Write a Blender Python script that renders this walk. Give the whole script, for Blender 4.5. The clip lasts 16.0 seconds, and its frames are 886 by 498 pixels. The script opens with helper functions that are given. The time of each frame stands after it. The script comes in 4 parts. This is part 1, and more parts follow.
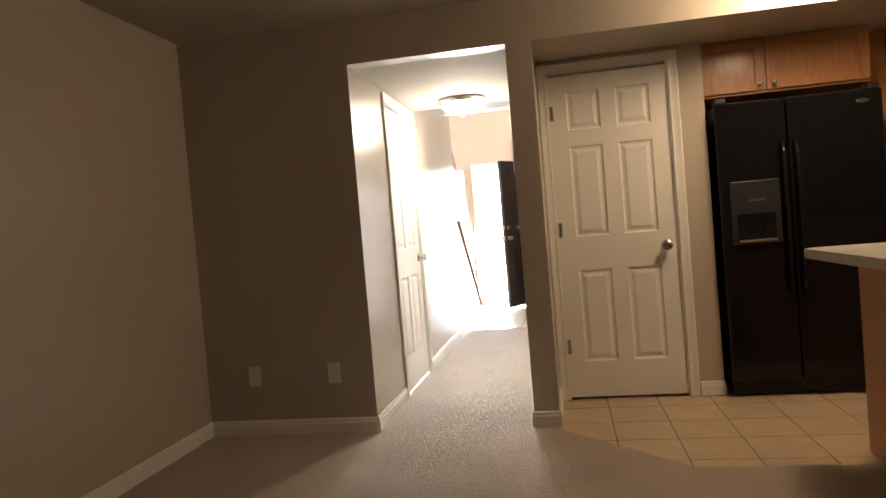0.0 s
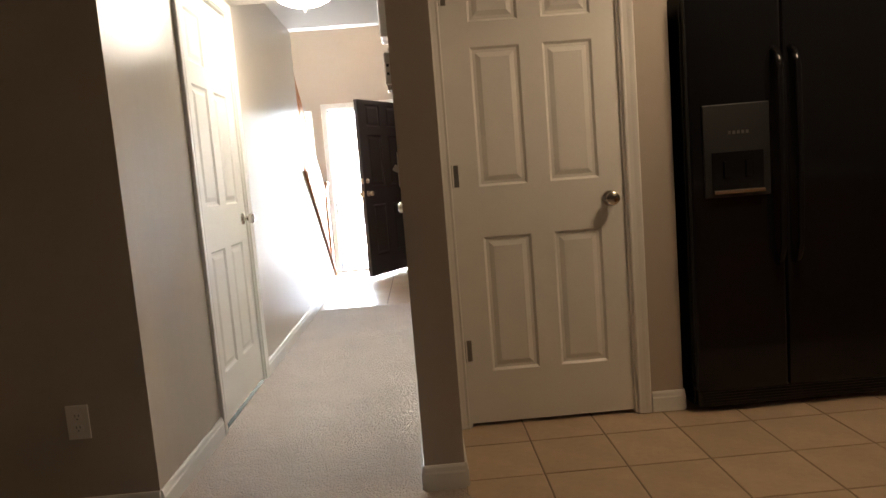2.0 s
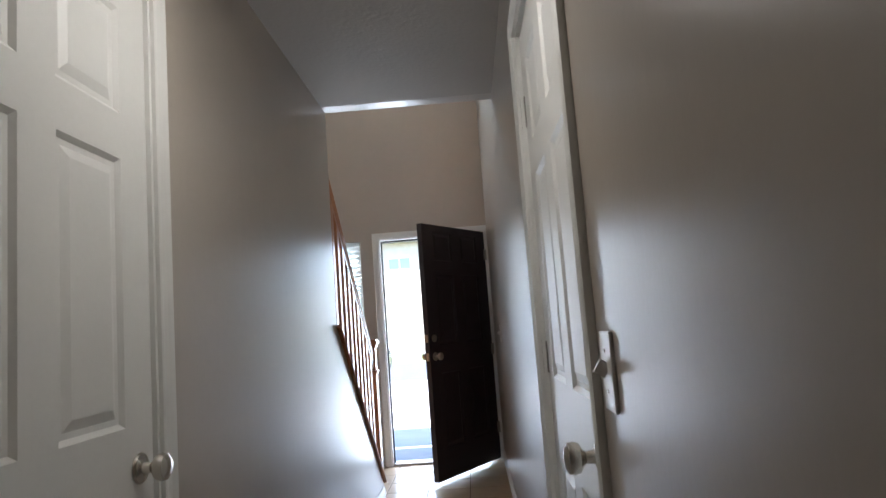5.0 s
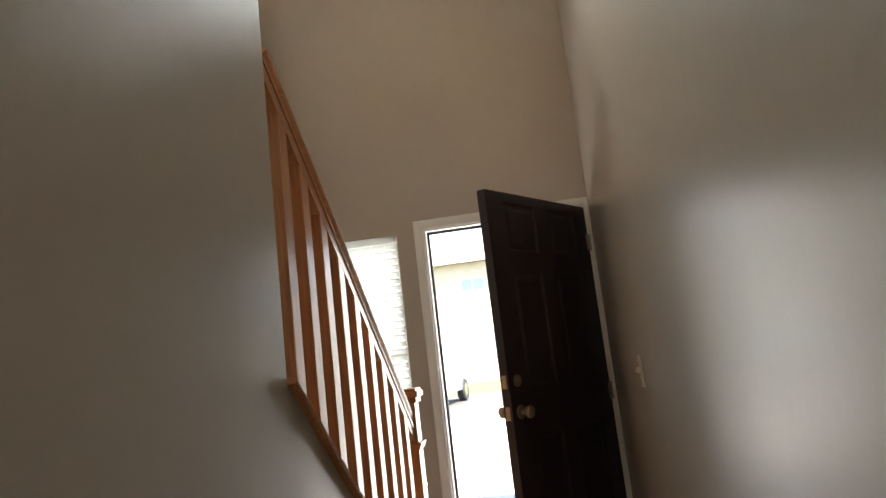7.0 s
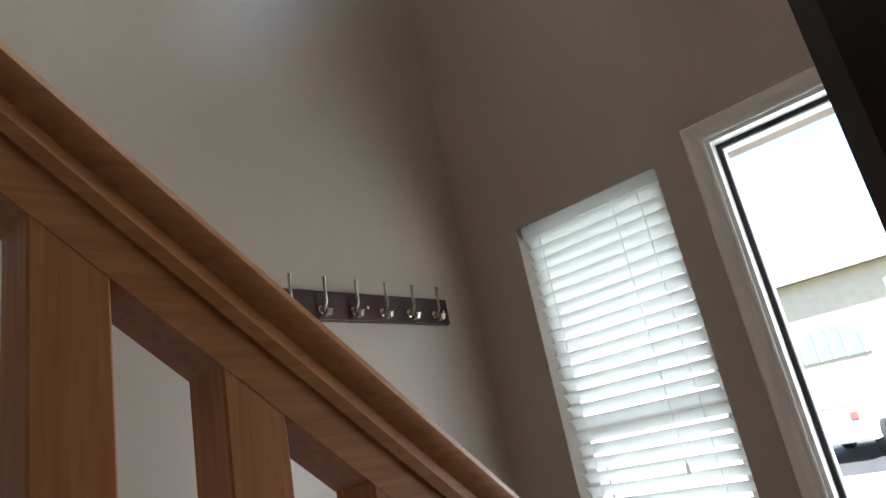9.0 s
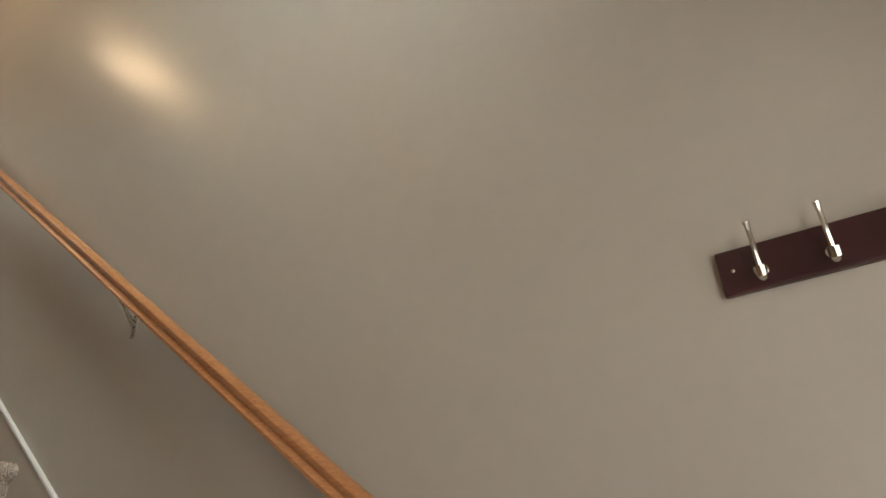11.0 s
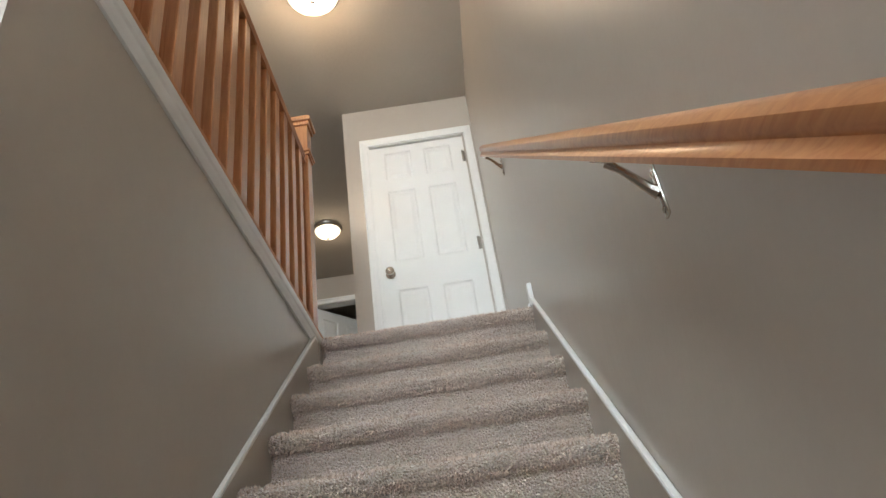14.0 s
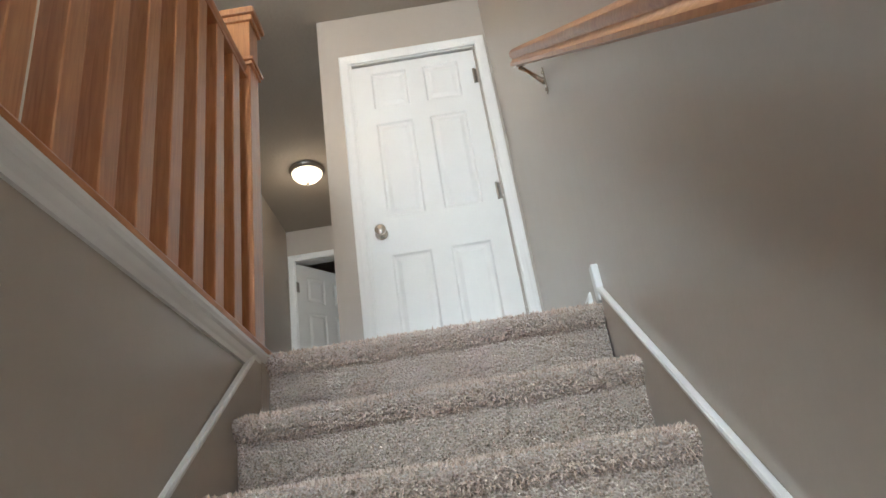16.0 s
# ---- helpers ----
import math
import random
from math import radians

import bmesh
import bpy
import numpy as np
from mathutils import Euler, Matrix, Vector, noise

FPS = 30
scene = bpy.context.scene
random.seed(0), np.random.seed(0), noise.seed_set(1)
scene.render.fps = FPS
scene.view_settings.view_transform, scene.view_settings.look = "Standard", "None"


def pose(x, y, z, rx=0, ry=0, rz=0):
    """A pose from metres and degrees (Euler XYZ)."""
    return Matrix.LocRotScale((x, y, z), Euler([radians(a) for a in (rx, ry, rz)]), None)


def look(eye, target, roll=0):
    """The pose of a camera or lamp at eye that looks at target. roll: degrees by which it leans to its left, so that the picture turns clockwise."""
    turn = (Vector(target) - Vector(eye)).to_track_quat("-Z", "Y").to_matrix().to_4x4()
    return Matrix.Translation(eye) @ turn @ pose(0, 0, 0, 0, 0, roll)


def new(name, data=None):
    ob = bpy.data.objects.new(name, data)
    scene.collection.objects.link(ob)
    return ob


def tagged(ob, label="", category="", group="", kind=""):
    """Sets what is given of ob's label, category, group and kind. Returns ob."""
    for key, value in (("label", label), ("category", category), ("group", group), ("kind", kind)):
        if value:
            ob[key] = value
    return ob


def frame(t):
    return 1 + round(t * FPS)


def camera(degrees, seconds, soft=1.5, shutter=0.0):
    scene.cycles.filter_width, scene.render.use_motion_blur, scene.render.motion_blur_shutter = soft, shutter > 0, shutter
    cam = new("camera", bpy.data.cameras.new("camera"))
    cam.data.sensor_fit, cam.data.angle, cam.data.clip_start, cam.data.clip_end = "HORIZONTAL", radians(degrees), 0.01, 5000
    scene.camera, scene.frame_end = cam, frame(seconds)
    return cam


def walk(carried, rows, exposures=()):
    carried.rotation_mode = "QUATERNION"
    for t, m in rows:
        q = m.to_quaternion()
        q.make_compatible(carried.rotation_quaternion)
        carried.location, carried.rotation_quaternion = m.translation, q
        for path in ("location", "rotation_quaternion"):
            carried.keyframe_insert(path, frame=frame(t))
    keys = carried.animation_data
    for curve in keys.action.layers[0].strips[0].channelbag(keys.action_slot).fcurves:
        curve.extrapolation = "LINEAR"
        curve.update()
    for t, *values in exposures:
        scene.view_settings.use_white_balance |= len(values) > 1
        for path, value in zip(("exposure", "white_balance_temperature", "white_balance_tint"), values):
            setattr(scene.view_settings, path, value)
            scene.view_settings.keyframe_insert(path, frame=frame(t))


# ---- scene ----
PATH = [
    (0, (1.154, -3.736, 1.144), (0.794, -1.769, 1.085), -4.8),
    (0.5, (1.048, -3.439, 1.11), (0.857, -1.45, 1.013), -5.0),
    (1, (0.982, -3.099, 1.106), (0.956, -1.105, 0.946), -5.0),
    (1.5, (0.969, -2.693, 1.093), (1.047, -0.704, 0.890), -4.6),
    (2, (0.968, -2.238, 1.081), (1.027, -0.250, 0.865), -4.6),
    (2.5, (0.974, -1.827, 1.079), (0.920, 0.161, 0.864), -4.3),
    (3, (0.943, -1.434, 1.103), (0.836, 0.556, 0.935), -4.2),
    (3.5, (0.91, -1.089, 1.135), (0.815, 0.907, 1.07), -3.9),
    (4, (0.772, -0.650, 1.168), (0.708, 1.346, 1.283), -4.2),
    (4.2, (0.735, -0.500, 1.160), (0.680, 1.490, 1.350), -4.2),
    (6.3, (0.685, 1.240, 1.238), (0.510, 3.216, 1.492), -5.9),
    (6.5, (0.668, 1.480, 1.235), (0.464, 3.452, 1.502), -6.4),
    (7, (0.590, 2.165, 1.237), (0.312, 4.121, 1.552), -6.6),
    (7.5, (0.560, 2.720, 1.236), (0.142, 4.640, 1.617), -6.5),
    (8, (0.555, 3.245, 1.232), (-0.128, 5.070, 1.680), -6.8),
    (8.5, (0.536, 3.655, 1.226), (-0.416, 5.330, 1.763), -9.2),
    (8.7, (0.518, 3.840, 1.246), (-0.561, 5.423, 1.820), -11.0),
    (9.7, (0.330, 4.780, 1.240), (-1.140, 5.850, 1.930), -7.0),
    (10.8, (0.371, 5.224, 1.181), (-1.237, 4.537, 2.152), -2.9),
    (11, (0.242, 5.259, 1.211), (-1.281, 4.390, 2.173), -3.4),
    (11.2, (0.137, 5.296, 1.234), (-1.269, 4.207, 2.148), -2.7),
    (11.5, (-0.012, 5.330, 1.260), (-1.228, 4.015, 2.150), -3.1),
    (12, (-0.343, 5.202, 1.227), (-1.144, 3.577, 2.073), -7.0),
    (12.5, (-0.51, 4.967, 1.276), (-0.897, 3.221, 2.172), -7.1),
    (13, (-0.611, 4.691, 1.334), (-0.751, 2.956, 2.321), -7.3),
    (13.5, (-0.671, 4.442, 1.419), (-0.686, 2.728, 2.45), -8.1),
    (14, (-0.667, 4.228, 1.547), (-0.674, 2.505, 2.562), -8.7),
    (14.5, (-0.676, 3.99, 1.685), (-0.677, 2.248, 2.667), -8.8),
    (15, (-0.662, 3.779, 1.829), (-0.663, 2.013, 2.767), -8.7),
    (15.5, (-0.647, 3.566, 1.984), (-0.638, 1.777, 2.877), -8.5),
    (16, (-0.635, 3.35, 2.149), (-0.619, 1.54, 3.0), -8.8),
]

cam = camera(66.9, 16.0)
walk(cam, [(t, look(eye, target, roll)) for t, eye, target, roll in PATH],
     exposures=[(0.0, 5.4, 6600, 10), (1.0, 5.5, 6500, 10), (2.0, 4.8, 6400, 10), (3.0, 4.2, 6000, 10), (3.5, 3.9, 5700, 10), (4.2, 3.3, 5500, 10), (6.3, 2.62, 6400, 10),
                (7.0, 2.75, 7000, 10), (8.0, 2.45, 6700, 10), (8.7, 2.0, 6200, 10), (10.8, 2.4, 7100, 10), (12.5, 2.45, 6600, 10), (14.0, 2.6, 6200, 10), (16.0, 2.6, 6000, 10)])

# ---------------------------------------------------------------- numbers of the plan
XL = -1.05            # living room side wall
W = 0.91              # hall: from x = 0 to x = W
PIL = 1.05            # wall end between hall and kitchen
YP = 0.535            # pantry wall
ZS = 2.13             # dropped soffit over the hall mouth and the kitchen
ZH = 2.385            # ceilings downstairs
ZU = 2.72             # upper floor
ZT = 5.075            # ceiling upstairs
YE = 3.615            # where the hall wall ends at the entry
YF = 6.06             # front wall, inner face
XS = -1.024           # stair wall
XI = -0.098           # stair side of the hall wall
YT = 1.67             # top nosing
RISE, RUN, NSTEP = 0.1929, 0.24, 14
YU = 0.437            # wall with the closet door upstairs
SLOPE = RISE / RUN
XK = 4.3              # kitchen end wall
YB = -6.2             # back of the living room
YK = 1.15             # kitchen back wall

# ---------------------------------------------------------------- light
world = bpy.data.worlds.new("sky")
scene.world = world
world.use_nodes = True
wn = world.node_tree.nodes
sky = wn.new("ShaderNodeTexSky")
sky.sky_type = 'NISHITA'
sky.sun_disc = False
sky.sun_elevation = radians(57)
sky.sun_rotation = radians(124)
wn["Background"].inputs[1].default_value = 0.15
world.node_tree.links.new(sky.outputs[0], wn["Background"].inputs[0])
sun = new("sun", bpy.data.lights.new("sun", 'SUN'))
sun.data.energy, sun.data.angle, sun.data.color = 5.0, radians(0.5), (1, 0.95, 0.88)
SUN = Vector((0.45, -0.30, 0.84)).normalized()
sun.matrix_world = look(SUN * 60, (0, 0, 0))


def lamp(name, kind, place, energy, colour, size=0.1, target=None):
    ob = new(name, bpy.data.lights.new(name, kind))
    ob.data.energy, ob.data.color = energy, colour
    if kind == 'AREA':
        ob.data.shape, ob.data.size = 'RECTANGLE', size[0]
        ob.data.size_y = size[1]
    else:
        ob.data.shadow_soft_size = size
    ob.matrix_world = look(place, target) if target else pose(*place)
    return ob


WARM = (1.0, 0.78, 0.55)
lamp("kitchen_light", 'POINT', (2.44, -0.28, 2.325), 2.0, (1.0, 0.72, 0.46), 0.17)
lamp("hall_light", 'POINT', (0.455, 1.415, 1.93), 0.30, (1.0, 0.87, 0.72), 0.10)
lamp("landing_light", 'POINT', (-0.128, 1.555, ZT - 0.22), 1.9, (1.0, 0.72, 0.46), 0.10)
lamp("corridor_light", 'POINT', (0.36, -1.05, ZT - 0.22), 0.42, WARM, 0.10)
lamp("door_daylight", 'AREA', (0.36, YF + 0.16, 1.03), 5.0, (0.93, 0.97, 1.0), (0.86, 1.98), (0.30, 0, 0.9))
lamp("window_daylight", 'AREA', (-0.505, YF + 0.20, 1.20), 3.0, (0.95, 0.98, 1.0), (0.52, 1.4), (-0.505, 0, 1.2))
lamp("high_window_daylight", 'AREA', (0.0, YF + 0.16, 4.05), 8.4, (0.86, 0.97, 1.0), (0.84, 0.92), (-0.35, 0, 3.35)).data.spread = radians(105)

# ---------------------------------------------------------------- materials
def material(name, base, rough=0.6, metal=0.0, vary=0.06, scale=3.0, fine=60.0, bump=0.0, bump_scale=200.0, spec=0.5,
             coat=0.0, emission=0.0, emit_colour=None, random_value=0.0):
    m = bpy.data.materials.new(name)
    m.use_nodes = True
    n, l = m.node_tree.nodes, m.node_tree.links
    b = n["Principled BSDF"]
    b.inputs["Roughness"].default_value, b.inputs["Metallic"].default_value = rough, metal
    b.inputs["Specular IOR Level"].default_value = spec
    b.inputs["Coat Weight"].default_value = coat
    b.inputs["Coat Roughness"].default_value = 0.15
    co = n.new("ShaderNodeTexCoord")
    big, small = n.new("ShaderNodeTexNoise"), n.new("ShaderNodeTexNoise")
    big.inputs["Scale"].default_value, small.inputs["Scale"].default_value = scale, fine
    big.inputs["Detail"].default_value, small.inputs["Detail"].default_value = 4, 3
    l.new(co.outputs["Object"], big.inputs["Vector"]), l.new(co.outputs["Object"], small.inputs["Vector"])
    mix = n.new("ShaderNodeMath")
    mix.operation = 'MULTIPLY_ADD'
    mix.inputs[1].default_value = 0.45
    l.new(small.outputs["Fac"], mix.inputs[0]), l.new(big.outputs["Fac"], mix.inputs[2])
    rng = n.new("ShaderNodeMapRange")
    rng.inputs["From Min"].default_value, rng.inputs["From Max"].default_value = 0.45, 1.0
    rng.inputs["To Min"].default_value, rng.inputs["To Max"].default_value = 1 - vary, 1 + vary
    l.new(mix.outputs[0], rng.inputs["Value"])
    hsv = n.new("ShaderNodeHueSaturation")
    hsv.inputs["Color"].default_value = (*base, 1)
    out = rng.outputs["Result"]
    if random_value:
        info = n.new("ShaderNodeObjectInfo")
        r2 = n.new("ShaderNodeMapRange")
        r2.inputs["To Min"].default_value, r2.inputs["To Max"].default_value = 1 - random_value, 1 + random_value
        l.new(info.outputs["Random"], r2.inputs["Value"])
        mul = n.new("ShaderNodeMath")
        mul.operation = 'MULTIPLY'
        l.new(out, mul.inputs[0]), l.new(r2.outputs["Result"], mul.inputs[1])
        out = mul.outputs[0]
    l.new(out, hsv.inputs["Value"])
    l.new(hsv.outputs["Color"], b.inputs["Base Color"])
    rr = n.new("ShaderNodeMapRange")
    rr.inputs["To Min"].default_value, rr.inputs["To Max"].default_value = rough * 0.88, min(1, rough * 1.12)
    l.new(big.outputs["Fac"], rr.inputs["Value"]), l.new(rr.outputs["Result"], b.inputs["Roughness"])
    if bump:
        bt = n.new("ShaderNodeTexNoise")
        bt.inputs["Scale"].default_value, bt.inputs["Detail"].default_value = bump_scale, 4
        l.new(co.outputs["Object"], bt.inputs["Vector"])
        bp = n.new("ShaderNodeBump")
        bp.inputs["Strength"].default_value, bp.inputs["Distance"].default_value = bump, 0.004
        l.new(bt.outputs["Fac"], bp.inputs["Height"]), l.new(bp.outputs["Normal"], b.inputs["Normal"])
    if emission:
        b.inputs["Emission Color"].default_value = (*(emit_colour or base), 1)
        b.inputs["Emission Strength"].default_value = emission
    return m


def wood(name, dark, light, rough=0.35, along=(1, 1, 12), coat=0.3, random_value=0.08):
    m = bpy.data.materials.new(name)
    m.use_nodes = True
    n, l = m.node_tree.nodes, m.node_tree.links
    b = n["Principled BSDF"]
    b.inputs["Roughness"].default_value, b.inputs["Coat Weight"].default_value = rough, coat
    b.inputs["Coat Roughness"].default_value = 0.18
    co, mp, no, ramp = (n.new("ShaderNode" + k) for k in ("TexCoord", "Mapping", "TexNoise", "ValToRGB"))
    mp.inputs["Scale"].default_value = along
    no.inputs["Scale"].default_value, no.inputs["Detail"].default_value, no.inputs["Distortion"].default_value = 6, 6, 1.2
    l.new(co.outputs["Object"], mp.inputs["Vector"]), l.new(mp.outputs["Vector"], no.inputs["Vector"])
    ramp.color_ramp.elements[0].color, ramp.color_ramp.elements[0].position = (*dark, 1), 0.3
    ramp.color_ramp.elements[1].color, ramp.color_ramp.elements[1].position = (*light, 1), 0.7
    info, r2, hsv = n.new("ShaderNodeObjectInfo"), n.new("ShaderNodeMapRange"), n.new("ShaderNodeHueSaturation")
    r2.inputs["To Min"].default_value, r2.inputs["To Max"].default_value = 1 - random_value, 1 + random_value
    l.new(info.outputs["Random"], r2.inputs["Value"]), l.new(r2.outputs["Result"], hsv.inputs["Value"])
    l.new(no.outputs["Fac"], ramp.inputs["Fac"]), l.new(ramp.outputs["Color"], hsv.inputs["Color"])
    l.new(hsv.outputs["Color"], b.inputs["Base Color"])
    bp = n.new("ShaderNodeBump")
    bp.inputs["Strength"].default_value, bp.inputs["Distance"].default_value = 0.12, 0.001
    l.new(no.outputs["Fac"], bp.inputs["Height"]), l.new(bp.outputs["Normal"], b.inputs["Normal"])
    return m


def carpet_material(name, base):
    """Cut pile: tufts as cells with flecks of darker yarn, over soft footmarks."""
    m = material(name, base, 0.95, vary=0.10, scale=3.5, fine=120, spec=0.08)
    n, l = m.node_tree.nodes, m.node_tree.links
    b = n["Principled BSDF"]
    b.inputs["Sheen Weight"].default_value = 0.2
    co = n.new("ShaderNodeTexCoord")
    vo, no, fl = n.new("ShaderNodeTexVoronoi"), n.new("ShaderNodeTexNoise"), n.new("ShaderNodeTexNoise")
    vo.inputs["Scale"].default_value, no.inputs["Scale"].default_value, fl.inputs["Scale"].default_value = 170, 70, 230
    no.inputs["Detail"].default_value = fl.inputs["Detail"].default_value = 3
    for nd in (vo, no, fl):
        l.new(co.outputs["Object"], nd.inputs["Vector"])
    lay = n.new("ShaderNodeTexNoise")
    lay.inputs["Scale"].default_value, lay.inputs["Detail"].default_value = 24, 3
    l.new(co.outputs["Object"], lay.inputs["Vector"])
    low = n.new("ShaderNodeMath")
    low.operation = 'MULTIPLY_ADD'
    low.inputs[1].default_value = 1.6
    l.new(lay.outputs["Fac"], low.inputs[0]), l.new(no.outputs["Fac"], low.inputs[2])
    add = n.new("ShaderNodeMath")
    add.operation = 'SUBTRACT'
    l.new(low.outputs[0], add.inputs[0]), l.new(vo.outputs["Distance"], add.inputs[1])
    bp = n.new("ShaderNodeBump")
    bp.inputs["Strength"].default_value, bp.inputs["Distance"].default_value = 1.0, 0.010
    l.new(add.outputs[0], bp.inputs["Height"]), l.new(bp.outputs["Normal"], b.inputs["Normal"])
    ramp = n.new("ShaderNodeValToRGB")
    ramp.color_ramp.elements[0].color, ramp.color_ramp.elements[0].position = (0.52, 0.46, 0.43, 1), 0.30
    ramp.color_ramp.elements[1].color, ramp.color_ramp.elements[1].position = (1, 1, 1, 1), 0.50
    l.new(fl.outputs["Fac"], ramp.inputs["Fac"])
    mul = n.new("ShaderNodeMix")
    mul.data_type, mul.blend_type = 'RGBA', 'MULTIPLY'
    mul.inputs["Factor"].default_value = 1.0
    old = b.inputs["Base Color"].links[0].from_socket
    l.new(old, mul.inputs["A"]), l.new(ramp.outputs["Color"], mul.inputs["B"]), l.new(mul.outputs["Result"], b.inputs["Base Color"])
    return m


PAINT = material("wall_paint", (0.46, 0.405, 0.345), 0.29, vary=0.035, scale=1.3, fine=25, bump=0.07, bump_scale=75)
paint_nodes, paint_links = PAINT.node_tree.nodes, PAINT.node_tree.links
roll, rmap, rco, rbump = (paint_nodes.new("ShaderNode" + k) for k in ("TexNoise", "Mapping", "TexCoord", "Bump"))
rmap.inputs["Scale"].default_value = (4, 4, 0.6)          # upright roller marks
roll.inputs["Scale"].default_value, roll.inputs["Detail"].default_value = 1.6, 3
rbump.inputs["Strength"].default_value, rbump.inputs["Distance"].default_value = 0.16, 0.010
paint_links.new(rco.outputs["Object"], rmap.inputs["Vector"]), paint_links.new(rmap.outputs["Vector"], roll.inputs["Vector"])
paint_links.new(roll.outputs["Fac"], rbump.inputs["Height"])
fine_bump = [n for n in paint_nodes if n.bl_idname == "ShaderNodeBump" and n != rbump][0]
paint_links.new(rbump.outputs["Normal"], fine_bump.inputs["Normal"])
CEIL = material("ceiling_paint", (0.44, 0.40, 0.345), 0.8, vary=0.04, scale=2, bump=0.45, bump_scale=45)
WHITE = material("white_trim_paint", (0.80, 0.79, 0.76), 0.32, vary=0.02, scale=3, bump=0.02)
DOORW = material("white_door_paint", (0.80, 0.79, 0.76), 0.38, vary=0.025, scale=2, bump=0.06, bump_scale=60)
CARPET = carpet_material("carpet_pile", (0.62, 0.515, 0.435))
TUFTS = material("carpet_tufts", (0.66, 0.545, 0.46), 0.95, vary=0.10, scale=3.5, fine=120, spec=0.08)
tn, tl = TUFTS.node_tree.nodes, TUFTS.node_tree.links
geo, tramp, tmul = tn.new("ShaderNodeNewGeometry"), tn.new("ShaderNodeValToRGB"), tn.new("ShaderNodeMix")
tramp.color_ramp.elements[0].color, tramp.color_ramp.elements[0].position = (0.68, 0.61, 0.58, 1), 0.0
tramp.color_ramp.elements[1].color, tramp.color_ramp.elements[1].position = (1.08, 1.06, 1.04, 1), 0.55
tmul.data_type, tmul.blend_type = 'RGBA', 'MULTIPLY'
tmul.inputs["Factor"].default_value = 1.0
tl.new(geo.outputs["Random Per Island"], tramp.inputs["Fac"])
tl.new(tn["Principled BSDF"].inputs["Base Color"].links[0].from_socket, tmul.inputs["A"])
tl.new(tramp.outputs["Color"], tmul.inputs["B"]), tl.new(tmul.outputs["Result"], tn["Principled BSDF"].inputs["Base Color"])
TILE = material("beige_floor_tile", (0.50, 0.38, 0.26), 0.30, vary=0.13, scale=7, fine=40, bump=0.08, bump_scale=30, random_value=0.07)
GROUT = material("grout", (0.20, 0.15, 0.11), 0.9, vary=0.15, scale=9)
MAPLE = wood("stained_maple", (0.42, 0.155, 0.055), (0.57, 0.255, 0.10), along=(14, 14, 1.1))
MAPLE_X = wood("stained_maple_across", (0.42, 0.155, 0.055), (0.57, 0.255, 0.10), along=(14, 1.1, 14))
CABINET = wood("cabinet_maple", (0.33, 0.145, 0.055), (0.45, 0.22, 0.09), rough=0.4, along=(12, 12, 1.0))
ENTRY = material("dark_entry_door_paint", (0.030, 0.021, 0.024), 0.45, vary=0.15, scale=4, bump=0.06, bump_scale=80)
NICKEL = material("satin_nickel", (0.62, 0.58, 0.52), 0.22, 1.0, vary=0.03)
BRASS = material("worn_brass", (0.46, 0.40, 0.31), 0.30, 1.0, vary=0.08)
STEEL = material("dull_steel", (0.35, 0.33, 0.30), 0.35, 1.0, vary=0.05)
BLACKG = material("black_gloss_enamel", (0.006, 0.006, 0.007), 0.12, vary=0.1, scale=5, bump=0.03, bump_scale=120, spec=0.3)
BLACKM = material("black_plastic", (0.015, 0.015, 0.016), 0.45, vary=0.1)
PLASTIC = material("white_plastic", (0.78, 0.76, 0.72), 0.35, vary=0.02)
STONE = material("grey_counter_laminate", (0.42, 0.40, 0.36), 0.35, vary=0.14, scale=25, fine=160)
RACKW = material("dark_mahogany", (0.040, 0.010, 0.010), 0.35, vary=0.2, scale=8, bump=0.05)
GLOW = material("lit_frosted_glass", (0.9, 0.85, 0.75), 0.4, vary=0.01, emission=1.3, emit_colour=(1, 0.90, 0.74))
GLOW_WARM = material("lit_alabaster_glass", (0.9, 0.8, 0.6), 0.4, vary=0.01, emission=0.45, emit_colour=(1, 0.80, 0.52))
RUBBER = material("dark_weatherstrip", (0.02, 0.02, 0.02), 0.7)
SLATM = material("white_blind_slat", (0.82, 0.82, 0.80), 0.45, vary=0.02)
sn, sl = SLATM.node_tree.nodes, SLATM.node_tree.links
trans, blend = sn.new("ShaderNodeBsdfTranslucent"), sn.new("ShaderNodeMixShader")
trans.inputs["Color"].default_value, blend.inputs[0].default_value = (0.85, 0.88, 0.86, 1), 0.6
sl.new(sn["Principled BSDF"].outputs[0], blend.inputs[1]), sl.new(trans.outputs[0], blend.inputs[2])
sl.new(blend.outputs[0], sn["Material Output"].inputs["Surface"])
CONCRETE = material("concrete", (0.42, 0.40, 0.37), 0.9, vary=0.12, scale=2, bump=0.2)
ASPHALT = material("asphalt", (0.06, 0.06, 0.06), 0.9, vary=0.2, scale=3, bump=0.3)
GRASS = material("dry_lawn", (0.09, 0.11, 0.04), 0.95, vary=0.3, scale=3, bump=0.5)
STUCCO = material("stucco", (0.48, 0.42, 0.34), 0.9, vary=0.08, scale=3, bump=0.3)
ROOF = material("roof_shingle", (0.30, 0.27, 0.25), 0.9, vary=0.2, scale=6)
CARP = material("silver_car_paint", (0.55, 0.58, 0.60), 0.25, 0.4, vary=0.02, coat=0.6)
TYRE = material("tyre_rubber", (0.02, 0.02, 0.02), 0.8)
# Pale blue base: the bright sky mirrored in the panes, put into the colour.
SKYGLASS = material("sky_reflecting_glass", (0.26, 0.36, 0.40), 0.06, vary=0.05)
TAIL = material("red_tail_lamp", (0.50, 0.14, 0.12), 0.2)
glass = bpy.data.materials.new("clear_glass")
